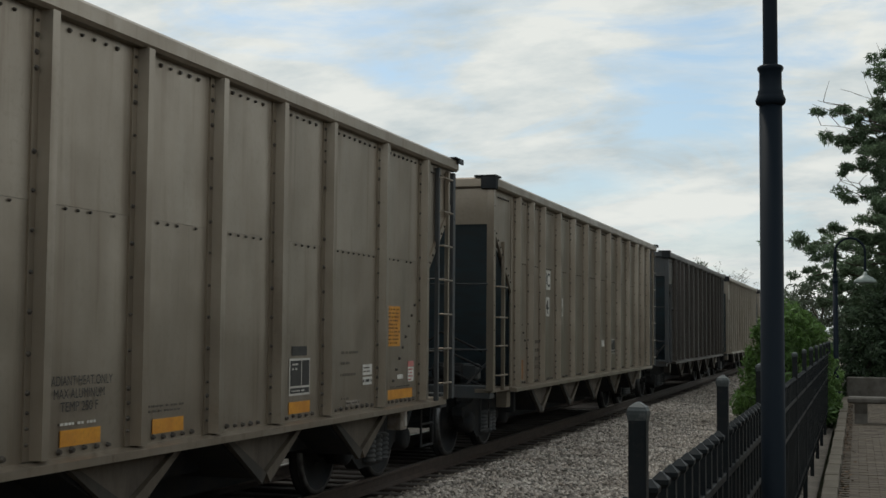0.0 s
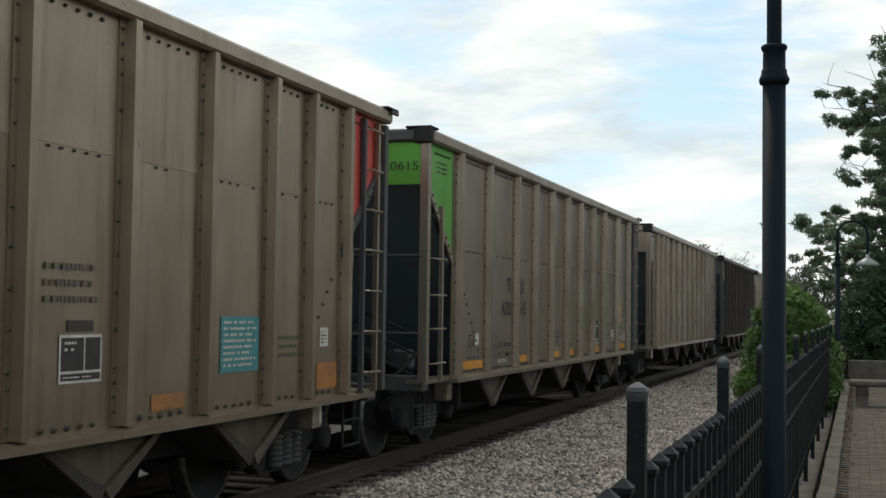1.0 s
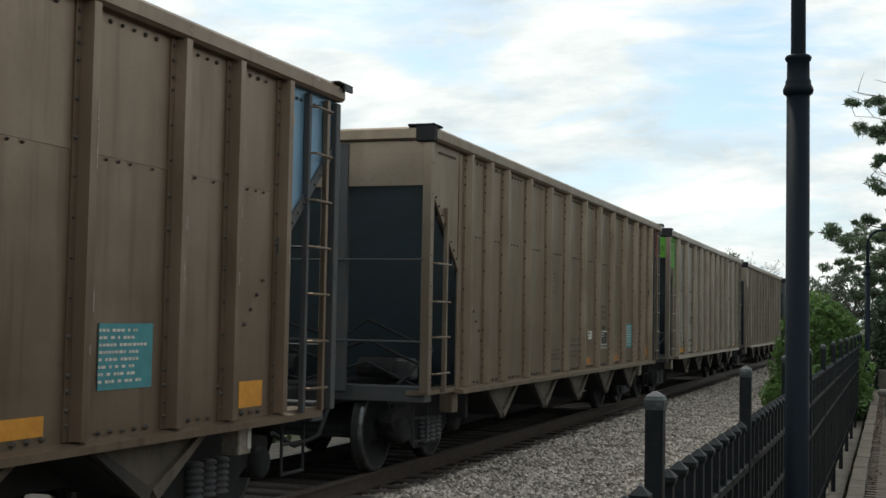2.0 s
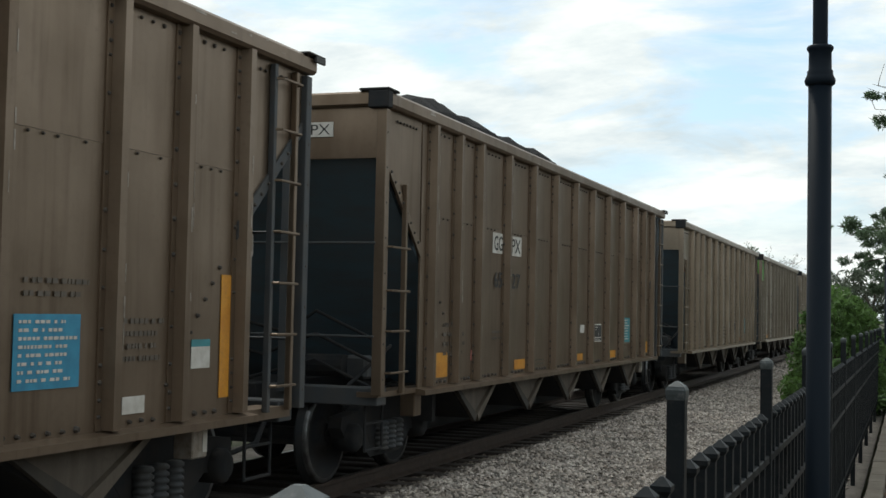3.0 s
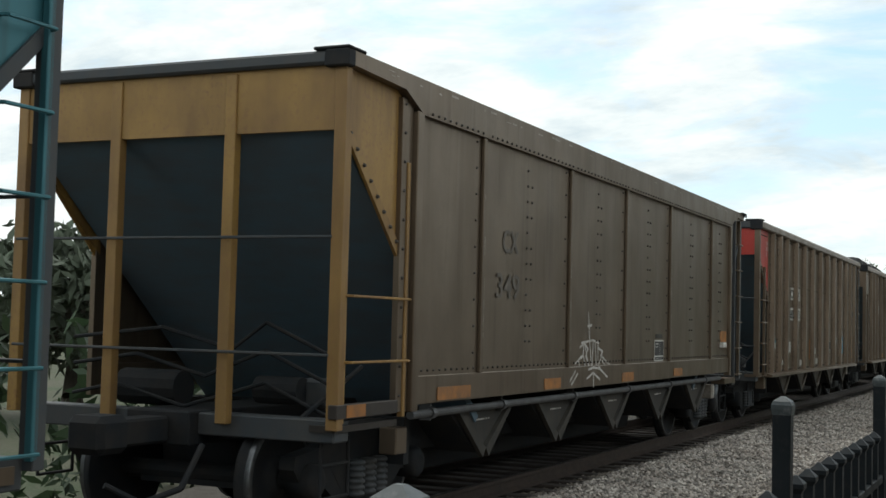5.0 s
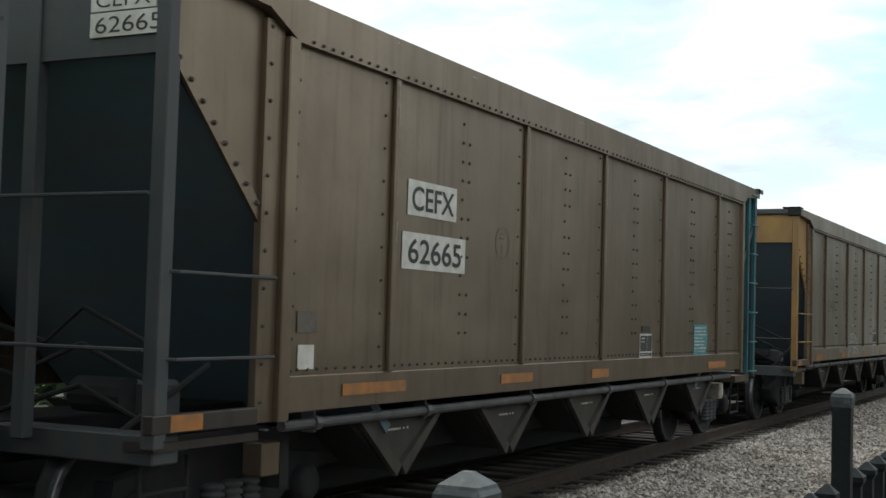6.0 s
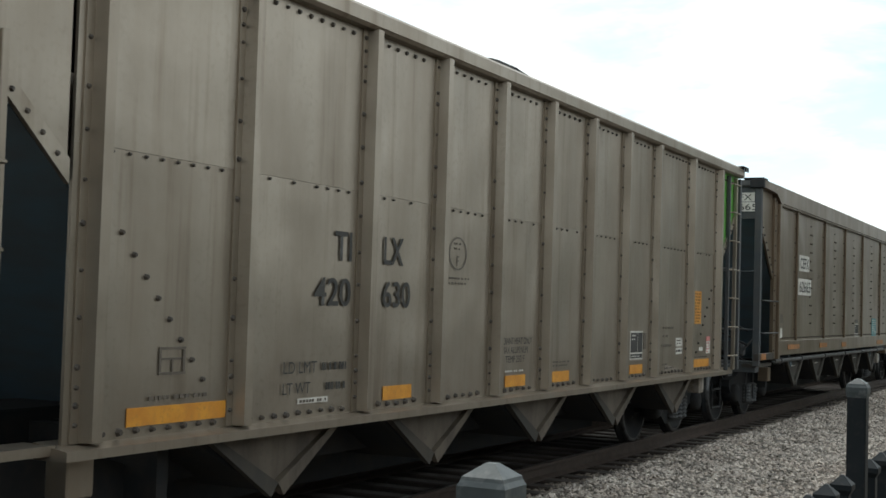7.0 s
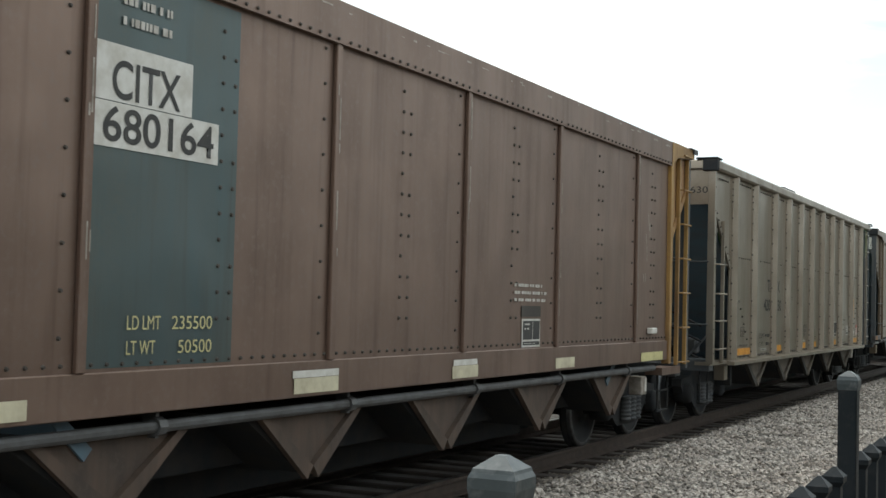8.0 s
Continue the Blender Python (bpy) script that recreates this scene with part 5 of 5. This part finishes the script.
# ---- fence ----
def build_fence():
    fence = thing("fence", "black steel picket fence between path and track", "fence")
    top, bay = 1.515, 2.44

    def post_mesh(b):
        slab(b, -0.0258, 0.0258, -0.0258, 0.0258, -0.35, top - 0.04, 0.004)

    def cap_mesh(b):
        lathe_sq = [(0.0265, top - 0.05), (0.0290, top - 0.034), (0.0290, top - 0.022), (0.026, top - 0.016), (0.025, top - 0.012), (0.006, top + 0.002)]
        rings = [[b.verts.new((sx * r, sy * r, z)) for sx, sy in ((-1, -1), (1, -1), (1, 1), (-1, 1))] for r, z in lathe_sq]
        for p, q in zip(rings, rings[1:]):
            for k in range(4):
                b.faces.new((p[k], p[(k + 1) % 4], q[(k + 1) % 4], q[k]))
        b.faces.new(rings[0][::-1]); b.faces.new(rings[-1])

    def picket_mesh(b):
        slab(b, -0.019, 0.019, -0.019, 0.019, 0.02, 1.235)
        rings = [[b.verts.new((sx * r, sy * r, z)) for sx, sy in ((-1, -1), (1, -1), (1, 1), (-1, 1))] for r, z in ((0.019, 1.222), (0.028, 1.236), (0.028, 1.250), (0.004, 1.274))]
        for p, q in zip(rings, rings[1:]):
            for k in range(4):
                b.faces.new((p[k], p[(k + 1) % 4], q[(k + 1) % 4], q[k]))
        b.faces.new(rings[-1])
    post, cap, picket = once("fence_post", post_mesh), once("post_cap", cap_mesh), once("picket", picket_mesh)
    rail = once("fence_rail", lambda b: slab(b, -0.019, 0.019, 0.03, bay - 0.03, -0.019, 0.019, 0.004))
    y = 1.295 - bay
    for k in range(14):
        p = part("post", post, IRON, fence, at=(FENCE_X + (0.010 if k == 1 else 0.0), y, 0))
        part("cap", cap, CAP, p, "worn grey-black pyramid cap")
        if k < 13:
            for z in (1.05, 0.79, 0.12):
                part("rail", rail, IRON, fence, at=(FENCE_X, y, z))
            for i in range(10):
                part("picket", picket, IRON, fence, at=(FENCE_X, y + bay * (i + 1) / 11, 0))
        y += bay
    return fence


build_fence()


# ---- lamps ----
def build_lamp(x, y, neck, label):
    lamp = thing("street_lamp", label, "street lamp", "lamps along the fence", at=(x, y, 0))
    m = Matrix()
    bm = lathe(bmesh.new(), [(0.13, -0.35), (0.13, 0.18), (0.10, 0.24), (0.085, 0.42), (0.062, 0.5), (0.0585, 2.90)], m, 28)
    part("shaft", bm, POLE, lamp)
    bm = lathe(bmesh.new(), [(0.060, 2.895), (0.074, 2.905), (0.078, 2.925), (0.071, 2.942), (0.065, 2.955), (0.065, 2.972), (0.058, 2.98), (0.057, 3.07), (0.065, 3.082), (0.068, 3.095), (0.059, 3.105)], m, 28)
    part("collar", bm, POLE, lamp)
    part("upper_shaft", lathe(bmesh.new(), [(0.0385, 3.09), (0.0385, 3.095), (0.0382, 3.12), (0.036, neck - 0.02), (0.036, neck)], m, 20), POLE, lamp)
    bm = bmesh.new()
    pts = [Vector((0.34 - 0.34 * math.cos(a), 0, neck - 0.02 + 0.34 * math.sin(a))) for a in [math.pi * k / 14 for k in range(15)]] + [Vector((0.68, 0, neck - 0.5))]
    for a, b in zip(pts, pts[1:]):
        rod(bm, a, b, 0.028, n=10)
    part("arm", bm, POLE, lamp)
    bm = lathe(bmesh.new(), [(r, neck + h) for r, h in ((0.03, -0.48), (0.05, -0.55), (0.12, -0.59), (0.24, -0.67), (0.27, -0.75), (0.255, -0.75), (0.23, -0.68), (0.10, -0.62))], Matrix.Translation((0.68, 0, 0)), 28)
    part("shade", bm, LAMP_WHITE, lamp, "pale grey-green enamel shade")


build_lamp(-0.437, 6.873, 4.65, "tall dark blue-black cast lamp post by the fence")
build_lamp(-0.50, 32.0, 3.63, "dark lamp post with a hooked arm and pale shade")


# ---- stone bench and low wall at the end of the path ----
def build_bench():
    bench = thing("stone_bench", "weathered grey stone bench on the path", "bench", at=(0.55, 24.3, PATH_Z))
    part("seat", slab(bmesh.new(), -0.75, 0.95, -0.26, 0.26, 0.36, 0.47, 0.03), BENCH, bench)
    for x in (-0.52, 0.62):
        bm = prism(bmesh.new(), [(-0.20, 0.0), (0.20, 0.0), (0.15, 0.18), (0.22, 0.36), (-0.22, 0.36), (-0.15, 0.18)], x - 0.11, x + 0.11)
        part("leg", bm, BENCH, bench)
    wall = slab(bmesh.new(), -0.28, 6.0, 33.2, 33.55, -0.42, 0.62, 0.02)
    me = bpy.data.meshes.new("low_wall")
    wall.to_mesh(me); wall.free()
    me.materials.append(BENCH)
    tagged(new("low_wall", me), "low dark stone retaining wall below the hedge", "wall", kind="structure")


build_bench()


# unseen walls, added to cut low sky light off the car sides
def sky_block_wall(name, x0, x1, y0, y1, height):
    bm = slab(bmesh.new(), x0, x1, y0, y1, -0.42, height)
    me = bpy.data.meshes.new(name)
    bm.to_mesh(me); bm.free()
    me.materials.append(WALL)
    tagged(new(name, me), "plain dark wall, added unseen to block low sky light", "wall", kind="structure")


sky_block_wall("wall_east", 12.0, 12.4, -24.4, 27.0, 5.0)
sky_block_wall("wall_south", -14.0, 12.4, -24.8, -24.4, 5.0)


# ---- plants ----
def leaves(name, clumps, per, size, material, parent, seed, flat=1.0, long=1.6):
    """Many small leaf blades round clump centres (x, y, z, radius)."""
    rng = np.random.default_rng(seed)
    c = np.repeat(np.array(clumps, float), per, 0)
    n = len(c)
    d = rng.normal(size=(n, 3))
    d /= np.linalg.norm(d, axis=1)[:, None]
    p = c[:, :3] + d * (c[:, 3:4] * rng.uniform(0.25, 1.0, (n, 1)) ** 0.6) * (1, 1, flat)
    u = rng.normal(size=(n, 3)); u /= np.linalg.norm(u, axis=1)[:, None]
    w = np.cross(u, rng.normal(size=(n, 3))); w /= np.linalg.norm(w, axis=1)[:, None]
    s = size * rng.uniform(0.6, 1.4, (n, 1))
    v = np.stack([p - u * s * long, p + w * s * 0.5, p + u * s * long, p - w * s * 0.5], 1)
    f = np.arange(4 * n).reshape(-1, 4)
    return part(name, soup(name, v.reshape(-1, 3).tolist(), f.tolist()), material, parent)


def branch(bm, a, b, r0, r1, rnd, bends=4, sag=0.0):
    """A tapered, slightly crooked limb; returns its points."""
    a, b = Vector(a), Vector(b)
    pts = [a]
    for k in range(1, bends + 1):
        t = k / bends
        q = a.lerp(b, t) + Vector((rnd.uniform(-1, 1), rnd.uniform(-1, 1), rnd.uniform(-1, 1))) * 0.05 * (b - a).length
        q.z -= sag * math.sin(t * math.pi)
        pts.append(q if k < bends else b)
    for k, (p, q) in enumerate(zip(pts, pts[1:])):
        rod(bm, p, q, r0 + (r1 - r0) * k / bends, r0 + (r1 - r0) * (k + 1) / bends, n=7, caps=False)
    return pts


REACH = [(0, 3.6), (2.5, 3.9), (3.8, 4.6), (4.6, 4.9), (5.3, 3.3), (6.0, 2.8), (6.8, 3.3), (8.0, 3.4), (9.0, 2.4), (11.5, 0.9)]


def pine(x, y, height, wide, seed, label):
    tree = thing("pine_tree", label, "tree", at=(x, y, -0.42))
    rnd = random.Random(seed)
    bm = bmesh.new()
    branch(bm, (0, 0, 0), (0.2, 0, height), 0.24, 0.05, rnd, 8)
    clumps = []
    levels = int(height / 0.5)
    for k in range(levels):
        z = 1.5 + (height - 1.6) * k / levels
        spread = wide * float(np.interp(z, [a for a, _ in REACH], [b for _, b in REACH]))
        for q in range(9):
            a = q * 0.7 + k * 0.37 + rnd.uniform(-0.25, 0.25)
            l = spread * rnd.uniform(0.72, 1.06)
            end = (l * math.cos(a), l * math.sin(a), z + rnd.uniform(0.0, 0.5))
            pts = branch(bm, (0.2 * z / height, 0, z), end, 0.05, 0.012, rnd, 6, 0.12)
            for t in range(2, len(pts)):
                for _ in range(4):
                    o = Vector((rnd.gauss(0, 0.26), rnd.gauss(0, 0.26), rnd.gauss(0.06, 0.10)))
                    clumps.append((*(pts[t] + o), rnd.uniform(0.10, 0.28)))
    part("trunk", bm, BARK, tree)
    leaves("crown", clumps, 105, 0.033, NEEDLE, tree, seed, 0.6, 2.9)
    bm = bmesh.new()
    for k in range(9):
        z = rnd.uniform(5.4, 10.5)
        l = float(np.interp(z, [a for a, _ in REACH], [b for _, b in REACH])) * 1.15
        a = math.pi + rnd.uniform(-0.6, 0.6)
        pts = branch(bm, (l * 0.5 * math.cos(a), l * 0.5 * math.sin(a), z), (l * math.cos(a), l * math.sin(a), z + rnd.uniform(0.3, 1.0)), 0.02, 0.006, rnd, 4)
        for q in pts[1:]:
            branch(bm, q, q + Vector((rnd.gauss(-0.2, 0.3), rnd.gauss(0, 0.3), rnd.uniform(0.1, 0.6))), 0.01, 0.005, rnd, 2)
    part("bare_twig", bm, TWIG, tree)
    return tree


def shrub(name, label, x, y, z, rx, ry, rz, count, per, size, material, seed, category="shrub"):
    bush = thing(name, label, category, at=(x, y, z))
    rnd = random.Random(seed)
    bm, clumps = bmesh.new(), []
    for k in range(count):
        a, b = rnd.uniform(0, 6.28), rnd.uniform(0.05, 1.0)
        r = math.sqrt(1 - b * b) * rnd.uniform(0.6, 1.08)
        p = (rx * r * math.cos(a), ry * r * math.sin(a), rz * b * rnd.uniform(0.75, 1.1))
        if k % 5 == 0:
            branch(bm, (p[0] * 0.15, p[1] * 0.15, 0), p, 0.03, 0.006, rnd, 4)
        clumps.append((*p, rnd.uniform(0.16, 0.34) * max(0.6, min(rx, rz) / 1.4)))
    part("stem", bm, BARK, bush)
    leaves("foliage", clumps, per, size, material, bush, seed)
    return bush


pine(2.95, 38.0, 11.2, 1.0, 11, "tall dark green pine with layered ragged boughs")
pine(7.2, 43.0, 11.0, 1.0, 12, "dark green pine standing behind another pine")
shrub("shrub", "bright green leafy shrub beside the fence", -1.42, 28.0, -0.2, 1.0, 1.6, 2.3, 260, 60, 0.045, LEAF, 21)
shrub("shrub", "leafy green shrub beside the ballast", -1.3, 33.0, -0.2, 0.9, 1.6, 2.2, 160, 40, 0.06, LEAF, 24)
shrub("hedge", "dark dense evergreen hedge behind the low wall", 2.0, 35.2, -0.2, 2.8, 1.2, 3.3, 520, 46, 0.055, HEDGE, 22, "hedge")
shrub("ivy_shrub", "shaded green shrub at the end of the fence", 0.25, 34.4, -0.2, 0.6, 0.8, 1.9, 120, 42, 0.045, HEDGE, 23)


def bare_tree(x, y, height, seed):
    tree = thing("bare_tree", "thin leafless tree beyond the train", "tree", "trees beyond the track", at=(x, y, -0.42))
    rnd = random.Random(seed)
    bm = bmesh.new()
    trunk = branch(bm, (0, 0, 0), (rnd.uniform(-0.4, 0.4), 0, height * 0.8), 0.18, 0.05, rnd, 6)
    tips = []
    for k in range(46):
        base = trunk[rnd.randint(2, 6)]
        a = rnd.uniform(0, 6.28)
        l = rnd.uniform(0.16, 0.3) * height
        e = base + Vector((l * math.cos(a), l * math.sin(a), rnd.uniform(0.3, 0.9) * l))
        pts = branch(bm, base, e, 0.045, 0.015, rnd, 4)
        for q in range(4):
            w = pts[-1 - q % 3] + Vector((rnd.gauss(0, 0.5), rnd.gauss(0, 0.5), rnd.uniform(0.2, 0.9)))
            branch(bm, pts[-2], w, 0.016, 0.008, rnd, 2)
            tips.append((*w, 0.25))
    part("trunk", bm, TWIG, tree)
    leaves("buds", tips, 7, 0.05, FARLEAF, tree, seed)


def far_tree(x, y, height, width, seed):
    tree = thing("leafy_tree", "hazy green broad tree beyond the train", "tree", "trees beyond the track", at=(x, y, -0.42))
    rnd = random.Random(seed)
    bm = bmesh.new()
    branch(bm, (0, 0, 0), (0, 0, height * 0.7), 0.25, 0.08, rnd, 5)
    clumps = []
    for k in range(110):
        a, b = rnd.uniform(0, 6.28), rnd.uniform(-0.8, 1)
        r = math.sqrt(1 - b * b) * rnd.uniform(0.4, 1.05) * width
        p = (r * math.cos(a), r * math.sin(a), height * (0.62 + 0.36 * b * rnd.uniform(0.7, 1.05)))
        if k % 6 == 0:
            branch(bm, (0, 0, height * 0.4), p, 0.06, 0.015, rnd, 3)
        clumps.append((*p, rnd.uniform(0.4, 0.8)))
    part("trunk", bm, BARK, tree)
    leaves("crown", clumps, 40, 0.14, FARLEAF, tree, seed)


bare_tree(-12.2, 130.0, 8.2, 31)
bare_tree(-14.0, 140.0, 8.0, 34)
far_tree(-17.6, 150.0, 10.2, 2.2, 32)
for i, (x, y, h, w) in enumerate([(-17, 4, 3.6, 2.6), (-19, 12, 4.2, 3.0), (-18, 21, 3.8, 2.8), (-20, 32, 4.4, 3.2), (-19, 45, 4.2, 3.0), (-22, 62, 5.0, 3.6), (-22, 85, 5.0, 3.6), (4, 95, 8, 5), (10, 80, 9, 5), (-3, 120, 7, 5), (-9, 175, 7, 5)]):
    far_tree(x, y, h, w, 40 + i)


# dark undergrowth behind the track, packed close to block light under the train
def undergrowth():
    rnd = random.Random(77)
    clumps = [(-9.7 + rnd.gauss(0, 0.45), y + rnd.uniform(-0.5, 0.5), rnd.uniform(-0.3, 1.5), rnd.uniform(0.3, 0.6)) for y in np.arange(-6, 120, 0.16)]
    ob = leaves("undergrowth", clumps, 26, 0.09, HEDGE, None, 78)
    tagged(ob, "dark leafy undergrowth on the far side of the track", "undergrowth", kind="stuff")


undergrowth()


# ---- what moves ----
def motions():
    for car, offset in CARS:
        walk(car, [(t, pose(TRACK_X, s + offset, 0)) for t, s in TRAIN])
    # wheels turn with the distance run, one row for each thirtieth of a second
    ts = np.arange(0, 8 * FPS + 1) / FPS
    run = np.interp(ts, [t for t, _ in TRAIN], [s for _, s in TRAIN])
    for side in (-0.89, 0.89):
        alike = [w for w in WHEELS if abs(w.location.y - side) < 0.01]
        walk(alike[0], [(t, pose(0, side, 0.457, -math.degrees(s / 0.457) % 360)) for t, s in zip(ts, run)])
        for w in alike[1:]:
            w.rotation_mode = "QUATERNION"
            w.animation_data_create()
            w.animation_data.action = alike[0].animation_data.action
            w.animation_data.action_slot = alike[0].animation_data.action_slot



motions()
